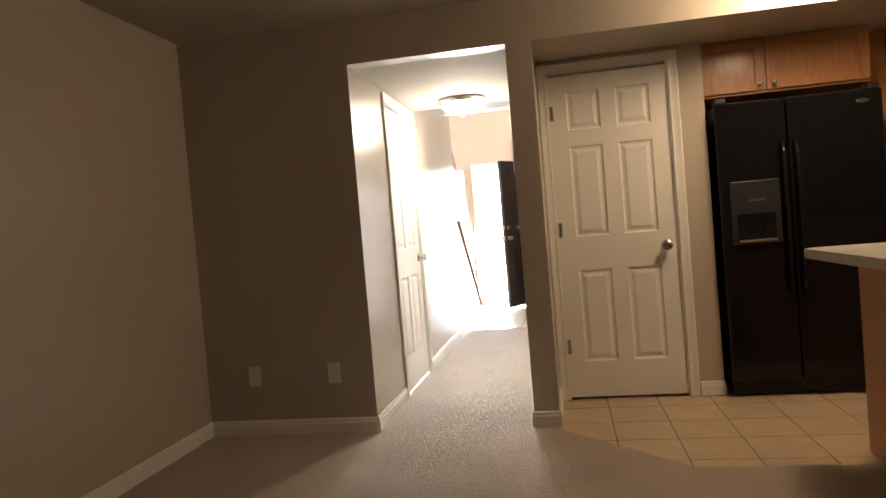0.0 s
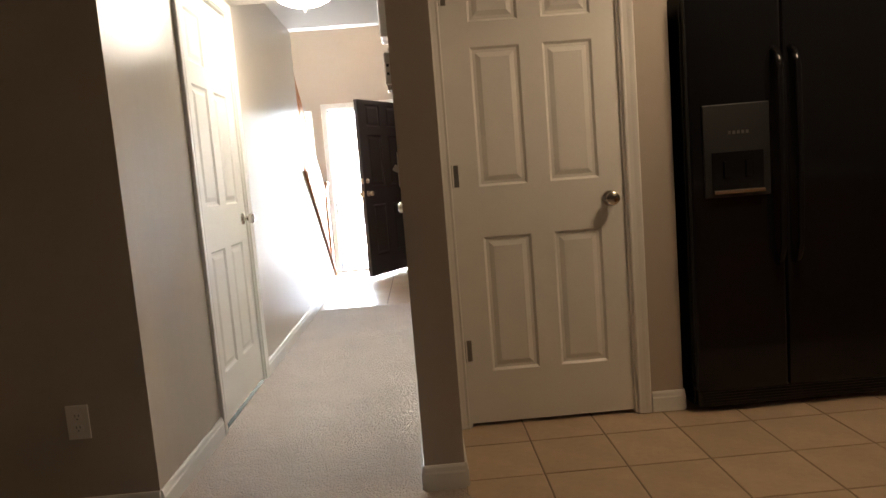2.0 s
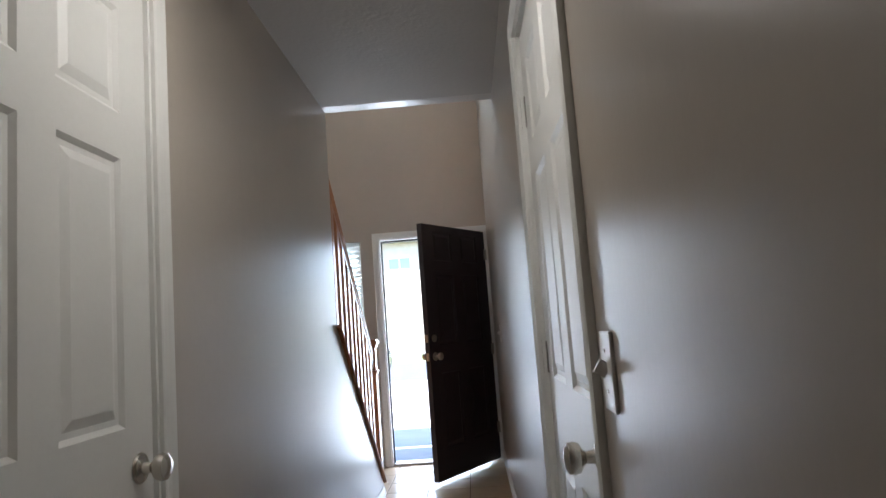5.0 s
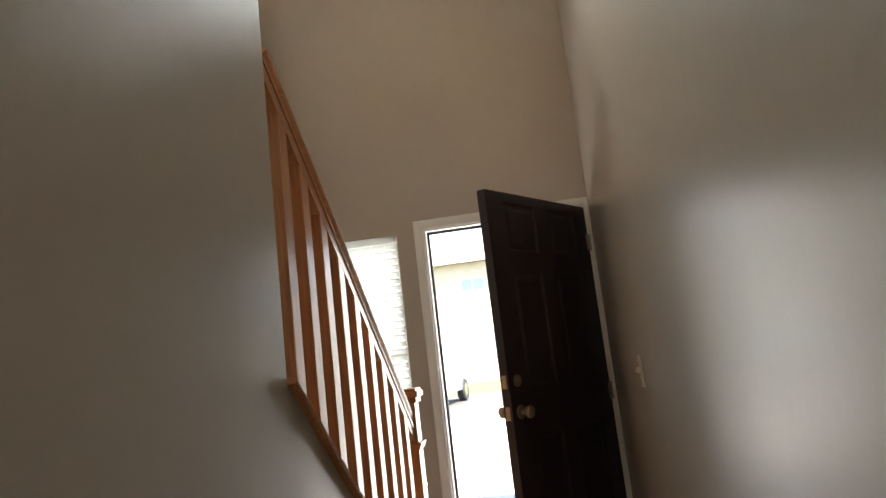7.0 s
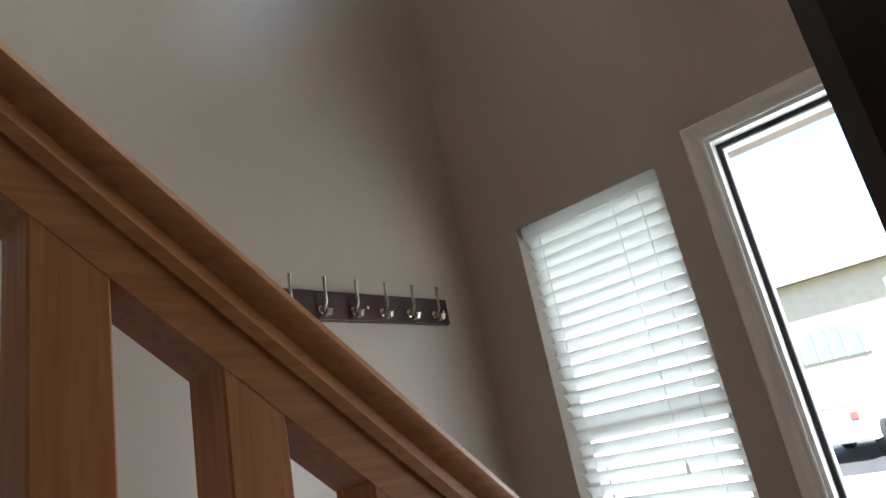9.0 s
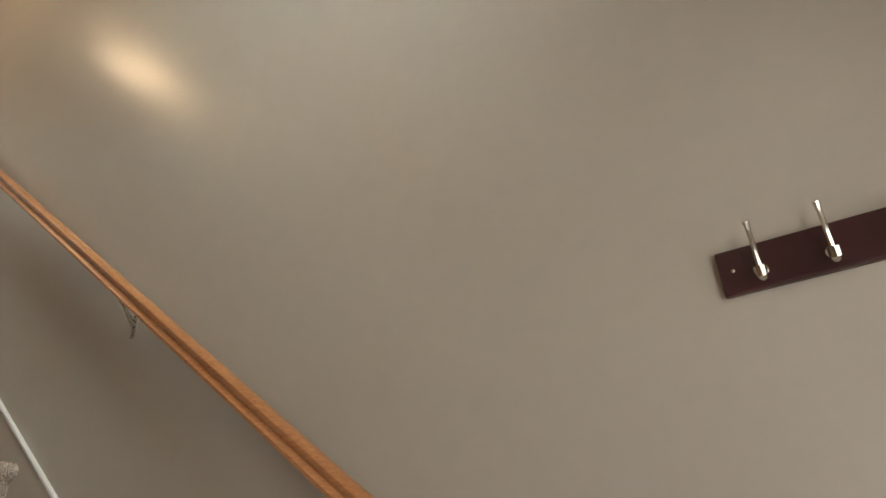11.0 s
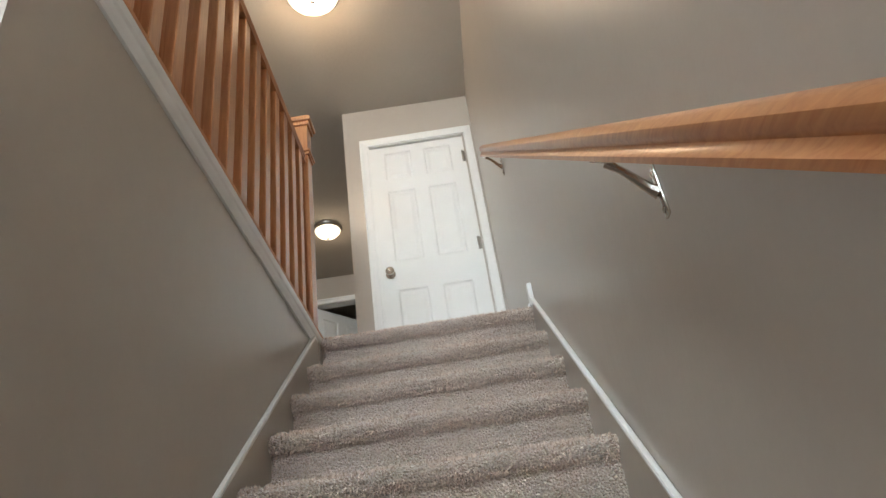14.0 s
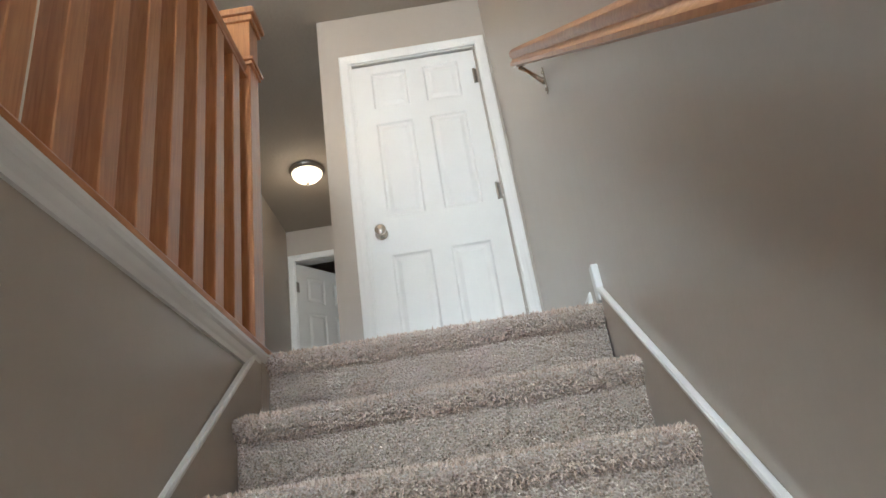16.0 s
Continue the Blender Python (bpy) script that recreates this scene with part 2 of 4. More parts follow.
glass.use_nodes = True
gb = glass.node_tree.nodes["Principled BSDF"]
gb.inputs["Transmission Weight"].default_value, gb.inputs["Roughness"].default_value, gb.inputs["IOR"].default_value = 1.0, 0.02, 1.45

# ---------------------------------------------------------------- builders
def box(bm, x0, x1, y0, y1, z0, z1, bevel=0.0):
    lo, hi = (min(x0, x1), min(y0, y1), min(z0, z1)), (max(x0, x1), max(y0, y1), max(z0, z1))
    vs = [bm.verts.new((hi[0] if i & 1 else lo[0], hi[1] if i & 2 else lo[1], hi[2] if i & 4 else lo[2])) for i in range(8)]
    fs = [bm.faces.new([vs[i] for i in f]) for f in ((0, 2, 3, 1), (4, 5, 7, 6), (0, 1, 5, 4), (2, 6, 7, 3), (0, 4, 6, 2), (1, 3, 7, 5))]
    if bevel:
        es = list({e for f in fs for e in f.edges})
        bmesh.ops.bevel(bm, geom=es, offset=bevel, segments=2, affect='EDGES', profile=0.5)
    return bm


def boxes(*rows, bevel=0.0):
    bm = bmesh.new()
    for r in rows:
        box(bm, *r, bevel=bevel)
    return bm


def sweep(bm, profile, p0, p1, up=(0, 0, 1), m0=0.0, m1=0.0):
    """Extrudes a closed profile of (side, up) points from p0 to p1. m0, m1: how far the ends run on for each metre of side."""
    p0, p1 = Vector(p0), Vector(p1)
    d = (p1 - p0).normalized()
    side = d.cross(Vector(up)).normalized()
    upv = side.cross(d).normalized()
    a = [bm.verts.new(p0 + side * s + upv * u - d * (m0 * s)) for s, u in profile]
    b = [bm.verts.new(p1 + side * s + upv * u + d * (m1 * s)) for s, u in profile]
    n = len(profile)
    for i in range(n):
        bm.faces.new((a[i], a[(i + 1) % n], b[(i + 1) % n], b[i]))
    bm.faces.new(a[::-1])
    bm.faces.new(b)
    bmesh.ops.recalc_face_normals(bm, faces=bm.faces)
    return bm


def lathe(bm, profile, m=None, seg=24):
    """Turns (radius, height) points about z."""
    m = m or Matrix()
    rings = []
    for r, z in profile:
        rings.append([bm.verts.new(m @ Vector((max(r, 1e-4) * math.cos(2 * math.pi * i / seg), max(r, 1e-4) * math.sin(2 * math.pi * i / seg), z))) for i in range(seg)])
    for a, b in zip(rings, rings[1:]):
        for i in range(seg):
            bm.faces.new((a[i], a[(i + 1) % seg], b[(i + 1) % seg], b[i]))
    bm.faces.new(rings[0][::-1])
    bm.faces.new(rings[-1])
    bmesh.ops.recalc_face_normals(bm, faces=bm.faces)
    return bm


def tube(bm, points, radius, seg=10):
    pts = [Vector(p) for p in points]
    rings = []
    for i, p in enumerate(pts):
        d = (pts[min(i + 1, len(pts) - 1)] - pts[max(i - 1, 0)]).normalized()
        a = d.orthogonal().normalized()
        b = d.cross(a)
        r = radius[i] if isinstance(radius, (list, tuple)) else radius
        if rings:
            a = (prev - d * prev.dot(d)).normalized()
            b = d.cross(a)
        prev = a
        rings.append([bm.verts.new(p + (a * math.cos(2 * math.pi * k / seg) + b * math.sin(2 * math.pi * k / seg)) * r) for k in range(seg)])
    for u, v in zip(rings, rings[1:]):
        for k in range(seg):
            bm.faces.new((u[k], u[(k + 1) % seg], v[(k + 1) % seg], v[k]))
    bm.faces.new(rings[0][::-1])
    bm.faces.new(rings[-1])
    bmesh.ops.recalc_face_normals(bm, faces=bm.faces)
    return bm


def mesh_of(name, bm, mat, smooth=False):
    me = bpy.data.meshes.new(name)
    bm.to_mesh(me)
    bm.free()
    me.materials.append(mat)
    if smooth:
        for p in me.polygons:
            p.use_smooth = True
        me.set_sharp_from_angle(angle=radians(38))
    return me


def part(name, bm, mat, parent, label="", smooth=False):
    ob = new(name, mesh_of(name, bm, mat, smooth))
    ob.parent = parent
    if label:
        ob["label"] = label
    return ob


def whole(name, bm, mat, label, category, kind="", group="", smooth=False):
    return tagged(new(name, mesh_of(name, bm, mat, smooth)), label, category, group, kind)


def empty(name, m, label, category, group="", kind=""):
    ob = new(name)
    ob.matrix_basis = m
    return tagged(ob, label, category, group, kind)


# ---------------------------------------------------------------- the shell
def structure(name, rows, mat, label, category="wall", bevel=0.0):
    return whole(name, boxes(*rows, bevel=bevel), mat, label, category, "structure")


# living room and kitchen
structure("wall_living_side", [(XL - 0.12, XL, YB, 0.12, 0, ZH)], PAINT, "plain beige painted living room side wall")
structure("wall_living_end", [(XL, 0.0, 0, 0.12, 0, ZH), (0, W, 0, 0.12, ZS, ZH)], PAINT, "beige wall with the mouth of the hall")
structure("wall_hall_left", [(XI, 0, 0.12, 0.765, 0, ZU - 0.10), (XI, 0, 1.57, YE, 0, ZU - 0.10), (XI, 0, 0.765, 1.57, 2.045, ZU - 0.10)],
          PAINT, "glossy beige hall wall beside the stairs")
structure("wall_hall_right", [(W, PIL, 0, 1.235, 0, ZH), (W, PIL, 2.065, YF, 0, ZH), (W, PIL, 1.235, 2.065, 2.045, ZH), (W, PIL, YE, YF, ZH, ZT)],
          PAINT, "glossy beige hall wall reaching the front door")
structure("wall_pantry", [(PIL, 1.105, YP, YP + 0.10, 0, ZS), (1.84, 2.035, YP, YP + 0.10, 0, ZS), (1.105, 1.84, YP, YP + 0.10, 2.045, ZS), (1.94, 2.035, YP + 0.10, YK, 0, ZS)],
          PAINT, "beige wall round the pantry door")
structure("wall_kitchen_back", [(2.035, XK, YK, YK + 0.1, 0, ZH)], PAINT, "beige kitchen back wall")
structure("wall_kitchen_end", [(XK, XK + 0.1, YB, YK + 0.1, 0, ZH)], PAINT, "beige kitchen end wall")
structure("wall_living_back", [(XL, XK, YB - 0.1, YB, 0, ZH)], PAINT, "beige wall behind the living room")
structure("soffit", [(PIL, XK, 0.0, YK, ZS, ZH)], PAINT, "dropped beige soffit over fridge and pantry", "soffit")
structure("hall_soffit", [(0, W, 0.12, 1.72, ZS, ZH)], CEIL, "dropped ceiling over the hall mouth", "soffit")
structure("ceiling", [(XL, XK, YB, 0, ZH, ZH + 0.05)], CEIL, "textured greige ceiling", "ceiling")
structure("hall_ceiling", [(0, W, 1.72, YE - 0.10, ZH, ZH + 0.05)], CEIL, "textured greige hall ceiling", "ceiling")

# Added out of view: plain boxes that stop daylight leaking round closed doors.
structure("light_stop_pantry", [(PIL, 1.94, 1.05, YK, 0, ZS)], PAINT, "added unseen wall closing the pantry against stray light")
structure("light_stop_side_wall", [(2.6, 2.7, YK + 0.1, YF + 0.14, 0, ZH), (PIL, 2.6, YF, YF + 0.14, 0, ZH)], PAINT, "added unseen wall behind the hall door against stray light")
structure("light_stop_side_ceiling", [(PIL, 2.7, YK, YF + 0.14, ZH, ZH + 0.05)], CEIL, "added unseen ceiling behind the hall door against stray light", "ceiling")
structure("light_stop_side_floor", [(PIL, 2.6, YK + 0.1, YF, -0.02, 0)], CARPET, "added unseen carpeted floor closing the space behind the hall door", "floor")

# entry and stairwell
# Stretches below y = YU are unseen, added to keep stray daylight out.
structure("wall_stairs", [(XS - 0.12, XS, 0.12, YF + 0.14, 0, ZT), (XS - 0.12, XS, -3.2, 0.12, ZU, ZT)], PAINT, "tall beige stair wall with a handrail")
DX0, DX1 = -0.070, 0.852
WX0, WX1, WZ0, WZ1 = -0.775, -0.235, 0.55, 1.99
HX0, HX1, HZ0, HZ1 = -0.42, 0.435, 3.565, 4.50
structure("wall_front", [
    (XS, WX0, YF, YF + 0.14, 0, ZT), (WX0, WX1, YF, YF + 0.14, 0, WZ0), (WX0, WX1, YF, YF + 0.14, WZ1, HZ0),
    (WX1, DX0, YF, YF + 0.14, 0, HZ0), (DX0, DX1, YF, YF + 0.14, 1.995, HZ0), (DX1, PIL, YF, YF + 0.14, 0, HZ0),
    (WX0, HX0, YF, YF + 0.14, HZ0, ZT), (HX1, PIL, YF, YF + 0.14, HZ0, ZT), (HX0, HX1, YF, YF + 0.14, HZ1, ZT)],
    PAINT, "tall beige front wall with door and windows")
structure("upper_ceiling", [(XS, 1.6, -3.2, YF, ZT, ZT + 0.05)], CEIL, "textured greige stairwell ceiling", "ceiling")
structure("upper_floor_slab", [(0.0, 1.6, -3.2, YE - 0.004, ZH + 0.06, ZU - 0.012), (XS, 0.0, -3.2, YT - 0.24, ZH + 0.06, ZU - 0.012)], PAINT, "upper floor edge", "floor")
structure("upper_floor", [(0.0, 1.6, -3.2, YE - 0.02, ZU - 0.012, ZU), (XS, 0.0, -3.2, YT - 0.02, ZU - 0.012, ZU)], CARPET, "beige carpet on the upper landing", "floor")
structure("wall_closet", [(XS, -0.94, YU - 0.1, YU, ZU, ZT), (-0.250, -0.083, YU - 0.1, YU, ZU, ZT), (-0.94, -0.250, YU - 0.1, YU, ZU + 2.02, ZT),
                          (-0.183, -0.083, -2.0, YU - 0.1, ZU, ZT)], PAINT, "beige wall round the landing closet door")
structure("wall_corridor_right", [(0.80, W, -0.30, YE - 0.10, ZU, ZT), (0.80, W, -1.05, -0.30, ZU + 2.045, ZT), (0.80, W, -2.0, -1.05, ZU, ZT), (W, 1.0, YE - 0.1, YE, ZU, ZT),
                                  (1.6, 1.7, -2.0, 0.5, ZU, ZT), (W, 1.6, 0.4, 0.5, ZU, ZT), (W, 1.6, -2.1, -2.0, ZU, ZT)], PAINT, "beige upstairs corridor wall")
structure("wall_corridor_end", [(-0.183, 0.015, -2.1, -2.0, ZU, ZT), (0.74, W, -2.1, -2.0, ZU, ZT), (0.015, 0.74, -2.1, -2.0, ZU + 2.045, ZT),
                                (-0.3, 1.0, -3.2, -3.1, ZU, ZT), (0.90, 1.0, -3.1, -2.1, ZU, ZT), (-0.283, -0.183, -3.1, -2.1, ZU, ZT)], PAINT, "beige end wall of the upstairs corridor")

# floors downstairs
structure("carpet_living", [(XL, 1.05, YB, 0, -0.02, 0), (0, W, 0, 3.59, -0.02, 0), (1.05, XK, YB, -0.655, -0.02, 0)], CARPET, "beige cut pile carpet", "floor")
bm = bmesh.new()
a = [bm.verts.new(p) for p in ((1.05, -0.655, -0.0005), (1.64, -0.655, -0.0005), (1.05, -0.06, -0.0005))]
bm.faces.new(a)
whole("carpet_corner", bm, CARPET, "diagonal corner of the beige carpet", "floor", "structure")
tile_floor = structure("tile_floor", [(1.05, XK, -0.654, YK, -0.03, -0.006), (XS, PIL, 3.592, YF + 0.14, -0.03, -0.006)], GROUT, "beige ceramic floor tiles with dark grout", "floor")
# ---------------------------------------------------------------- doors and trim
def panel_face(bm, cols, rws, w, h, y, out):
    """A door face at depth y with sunk and raised panels; out: +1 or -1, the way it faces along y."""
    xs = sorted({0, w, *[v for c in cols for v in c]})
    zs = sorted({0, h, *[v for r in rws for v in r]})
    cache = {}

    def v(x, z, dy=0.0):
        k = (round(x, 5), round(z, 5), round(dy, 5))
        if k not in cache:
            cache[k] = bm.verts.new((x, y + dy * out, z))
        return cache[k]

    for x0, x1 in zip(xs, xs[1:]):
        for z0, z1 in zip(zs, zs[1:]):
            if (x0, x1) in cols and (z0, z1) in rws:
                loops = []
                for inset, depth in ((0, 0), (0.010, -0.009), (0.022, -0.009), (0.042, -0.002)):
                    loops.append([v(x0 + inset, z0 + inset, depth), v(x1 - inset, z0 + inset, depth), v(x1 - inset, z1 - inset, depth), v(x0 + inset, z1 - inset, depth)])
                for p, q in zip(loops, loops[1:]):
                    for i in range(4):
                        bm.faces.new((p[i], p[(i + 1) % 4], q[(i + 1) % 4], q[i]))
                bm.faces.new(loops[-1])
            else:
                bm.faces.new((v(x0, z0), v(x1, z0), v(x1, z1), v(x0, z1)))


def slab(w, h, t=0.035):
    """A six panel door leaf: hinge edge at x = 0, faces at y = 0 and y = t."""
    bm = bmesh.new()
    st, mid = 0.105 * w / 0.71, 0.095 * w / 0.71
    pw = (w - 2 * st - mid) / 2
    cols = [(st, st + pw), (st + pw + mid, w - st)]
    rws = [(0.225, 0.80), (1.01, 1.575), (1.675, 1.915)]
    panel_face(bm, cols, rws, w, h, 0.0, -1)
    panel_face(bm, cols, rws, w, h, t, 1)
    bmesh.ops.recalc_face_normals(bm, faces=bm.faces)
    c = [[bm.verts.new((x, y, z)) for x, z in ((0, 0), (w, 0), (w, h), (0, h))] for y in (0.0, t)]
    for i in range(4):
        bm.faces.new((c[0][i], c[0][(i + 1) % 4], c[1][(i + 1) % 4], c[1][i]))
    return bm


KNOB = [(0.031, 0.0), (0.033, 0.004), (0.030, 0.008), (0.013, 0.012), (0.011, 0.028), (0.016, 0.034), (0.026, 0.040), (0.029, 0.050), (0.027, 0.060), (0.018, 0.066), (0.001, 0.068)]


def knob(parent, x, z, y, out, mat=None):
    m = Matrix.Translation((x, y, z)) @ (pose(0, 0, 0, 90, 0, 0) if out < 0 else pose(0, 0, 0, -90, 0, 0))
    return part("knob", lathe(bmesh.new(), KNOB, m), mat or NICKEL, parent, "round satin nickel knob", True)


def hinge(parent, x, z, y, out):
    bm = boxes((x - 0.006, x + 0.022, y, y + 0.003 * out, z - 0.045, z + 0.045))
    tube(bm, [(x - 0.006, y + 0.006 * out, z - 0.047), (x - 0.006, y + 0.006 * out, z + 0.047)], 0.0065, 8)
    return part("hinge", bm, STEEL, parent, "dull steel butt hinge", True)


CASING = [(0, 0), (0.056, 0), (0.056, 0.014), (0.050, 0.017), (0.040, 0.015), (0.030, 0.012), (0.014, 0.010), (0.006, 0.012), (0, 0.010)]


def casing(parent, w, h, y, out, flip=1):
    """Three mitred lengths round an opening from x = 0 to w, on a wall face at y that faces out."""
    n = Vector((0, out, 0))

    def run(p0, p1, away, ma, mb):
        bm = bmesh.new()
        p0, p1, away = Vector(p0), Vector(p1), Vector(away)
        d = (p1 - p0).normalized()
        a = [bm.verts.new(p0 + away * s + n * u - d * (s * ma)) for s, u in CASING]
        b = [bm.verts.new(p1 + away * s + n * u + d * (s * mb)) for s, u in CASING]
        k = len(CASING)
        for i in range(k):
            bm.faces.new((a[i], a[(i + 1) % k], b[(i + 1) % k], b[i]))
        bm.faces.new(a), bm.faces.new(b)
        bmesh.ops.recalc_face_normals(bm, faces=bm.faces)
        part("casing", bm, WHITE, parent)

    run((0, y, 0.0), (0, y, h), (-1, 0, 0), 0, 1)
    run((w, y, 0.0), (w, y, h), (1, 0, 0), 0, 1)
    run((0, y, h), (w, y, h), (0, 0, 1), 1, 1)


def inner_door(name, m, w, label, wall=0.12, knob_side=1, face=-1, leaf_y=None, swing=0.0, h=2.03, sill=0.014, back=False):
    """A closed panel door in its frame. Local x runs along the wall, the seen face looks to -y (wall face at y = 0)."""
    d = empty(name, m, label, "door", kind="structure")
    part("jamb", boxes((-0.002, 0.010, 0.0, wall, 0, h + 0.012), (w + 0.008, w + 0.020, 0.0, wall, 0, h + 0.012), (-0.002, w + 0.020, 0.0, wall, h + 0.012, h + 0.024)), WHITE, d)
    casing(d, w + 0.018, h + 0.018, 0.0, -1)
    if back:
        casing(d, w + 0.018, h + 0.018, wall, 1)
    leaf = part("leaf", slab(w, h - sill), DOORW, d, "white six panel leaf")
    hx = 0.009
    leaf.matrix_basis = pose(hx, 0.012, sill, 0, 0, swing)
    kx = w - 0.065 if knob_side > 0 else 0.065
    knob(leaf, kx, 0.92, 0.0, -1)
    for z in (0.32, 1.06, 1.79):
        hinge(leaf, 0.0 if knob_side > 0 else w - 0.016, z, 0.0, -1)
    return d


inner_door("door_1", pose(1.108, YP, 0), 0.71, "white six panel pantry door, closed", 0.10)
inner_door("door_2", pose(0, 0.768, 0, 0, 0, 90), 0.785, "white six panel closet door under the stairs, closed")
inner_door("door_3", pose(W, 2.060, 0, 0, 0, -90), 0.81, "white six panel door in the hall, closed", 0.14)
inner_door("door_4", pose(-0.250, YU, ZU, 0, 0, 180), 0.685, "white six panel landing closet door, closed", 0.10, knob_side=-1, h=1.985)
inner_door("door_5", pose(0.735, -2.0, ZU, 0, 0, 180), 0.70, "white six panel bedroom door standing ajar", 0.10, swing=50)
inner_door("door_6", pose(0.80, -0.305, ZU, 0, 0, -90), 0.73, "white bedroom door standing open", 0.10, swing=75)

BASE = [(0, 0), (0, 0.088), (0.005, 0.088), (0.009, 0.080), (0.010, 0.066), (0.013, 0.060), (0.013, 0)]


def baseboards(name, runs, label="white moulded baseboard"):
    """runs: (p0, p1) along the foot of a wall, room on the right of the way."""
    top = empty(name, Matrix(), label, "baseboard", kind="structure")
    for p0, p1 in runs:
        part("baseboard", sweep(bmesh.new(), BASE, p0, p1), WHITE, top)


baseboards("baseboard_living", [((XL, YB, 0), (XL, 0, 0)), ((XL + 0.013, 0, 0), (0.0, 0, 0)), ((0, 0, 0), (0, 0.768 - 0.058, 0)), ((0, 1.571 + 0.058, 0), (0, 4.95, 0)),
                                ((W, 0.0, 0), (PIL, 0, 0)), ((PIL, 0, 0), (PIL, YP, 0)), ((1.842 + 0.056, YP, 0), (2.035, YP, 0)), ((2.035, YP, 0), (2.035, YP + 0.2, 0))])
baseboards("baseboard_hall", [((W, YF - 0.013, 0), (W, 2.062 + 0.058, 0)), ((W, 1.232 - 0.056, 0), (W, 0, 0)), ((XS + 0.013, YF, 0), (DX0 - 0.075, YF, 0)), ((XS, 4.95, 0), (XS, YF, 0))])
baseboards("baseboard_landing", [((XS, YU, ZU), (XS, 1.50, ZU)), ((-0.19, YU, ZU), (-0.083, YU, ZU)), ((-0.083, YU - 0.1, ZU), (-0.083, -2.0, ZU))])

# front door with its frame and the leaf standing open
fd = empty("front_door", pose(DX1 - 0.012, YF, 0), "dark painted panelled front door standing open on brass hinges", "door")
part("frame", boxes((0, 0.012, 0, 0.14, 0, 1.995), (-0.910, -0.898, 0, 0.14, 0, 1.995), (-0.898, 0.0, 0, 0.14, 1.983, 1.995)), WHITE, fd, "white door frame")
part("threshold", boxes((-0.898, 0, 0.0, 0.14, 0.0, 0.018), bevel=0.004), STEEL, fd, "metal threshold")
part("weatherstrip", boxes((-0.898, -0.884, 0.045, 0.06, 0.018, 1.983), (-0.884, 0.0, 0.045, 0.06, 1.968, 1.983)), RUBBER, fd)
fc = empty("front_casing", pose(DX0 + 0.0, YF, 0), "white moulded casing round the front door", "trim", kind="structure")
casing(fc, DX1 - DX0, 1.995, 0.0, -1)
leaf = part("leaf", slab(0.945, 1.965, 0.044), ENTRY, fd, "dark brown six panel leaf")
leaf.matrix_basis = pose(0.0, -0.006, 0.022, 0, 0, 180 + 58.2)
for side, yy in ((-1, 0.0), (1, 0.044)):
    knob(leaf, 0.88, 0.93, yy, side, BRASS)
    m = Matrix.Translation((0.88, yy, 1.07)) @ pose(0, 0, 0, 90 if side < 0 else -90, 0, 0)
    part("deadbolt", lathe(bmesh.new(), [(0.028, 0), (0.028, 0.008), (0.018, 0.012), (0.012, 0.020), (0.001, 0.021)], m), BRASS, leaf, "brass deadbolt", True)
part("latch_plate", boxes((0.9435, 0.9475, 0.010, 0.034, 0.90, 0.96), (0.9435, 0.9475, 0.010, 0.034, 1.04, 1.10)), BRASS, leaf)
for z in (0.26, 0.93, 1.76):
    hinge(leaf, 0.0, z, 0.044, 1)

# window beside the door
wd = empty("window_1", pose(0, 0, 0), "white framed window with a half lowered blind", "window", kind="structure")
part("frame", boxes((WX0, WX0 + 0.04, YF + 0.07, YF + 0.13, WZ0, WZ1), (WX1 - 0.04, WX1, YF + 0.07, YF + 0.13, WZ0, WZ1), (WX0 + 0.04, WX1 - 0.04, YF + 0.07, YF + 0.13, WZ0, WZ0 + 0.04),
                    (WX0 + 0.04, WX1 - 0.04, YF + 0.07, YF + 0.13, WZ1 - 0.04, WZ1), (WX0 + 0.04, WX1 - 0.04, YF + 0.08, YF + 0.12, 1.26, 1.30)), WHITE, wd)
pane = part("pane", boxes((WX0 + 0.04, WX1 - 0.04, YF + 0.098, YF + 0.102, WZ0 + 0.04, WZ1 - 0.04)), glass, wd)
pane.visible_shadow = False
part("sill", boxes((WX0 - 0.03, WX1 + 0.03, YF - 0.03, YF + 0.07, WZ0 - 0.02, WZ0), bevel=0.005), WHITE, wd)
blind = empty("blind", pose((WX0 + WX1) / 2, YF + 0.035, WZ1), "white slatted blind in the window", "blind")
part("headrail", boxes((-0.258, 0.258, -0.022, 0.022, -0.042, 0)), SLATM, blind)
SLAT = mesh_of("slat", sweep(bmesh.new(), [(-0.024, -0.001), (-0.012, 0.002), (0, 0.003), (0.012, 0.002), (0.024, -0.001), (0.024, -0.003), (0, 0.001), (-0.024, -0.003)], (-0.255, 0, 0), (0.255, 0, 0)), SLATM, True)
for k in range(31):
    s = new("slat", SLAT)
    s.parent = blind
    s.matrix_basis = pose(0, 0, -0.062 - 0.042 * k, -43 + random.uniform(-1.5, 1.5), 0, 0)
for x in (-0.19, 0.19):
    part("cord", tube(bmesh.new(), [(x, -0.026, -0.03), (x, -0.026, -1.36)], 0.0012, 5), SLATM, blind)
part("pull_cord", tube(bmesh.new(), [(0.10, -0.030, -0.04), (0.10, -0.031, -0.86)], 0.0012, 5), SLATM, blind)
part("tassel", lathe(bmesh.new(), [(0.002, 0), (0.006, -0.012), (0.007, -0.030), (0.001, -0.034)], Matrix.Translation((0.10, -0.031, -0.86)), 10), SLATM, blind, "small cord tassel", True)
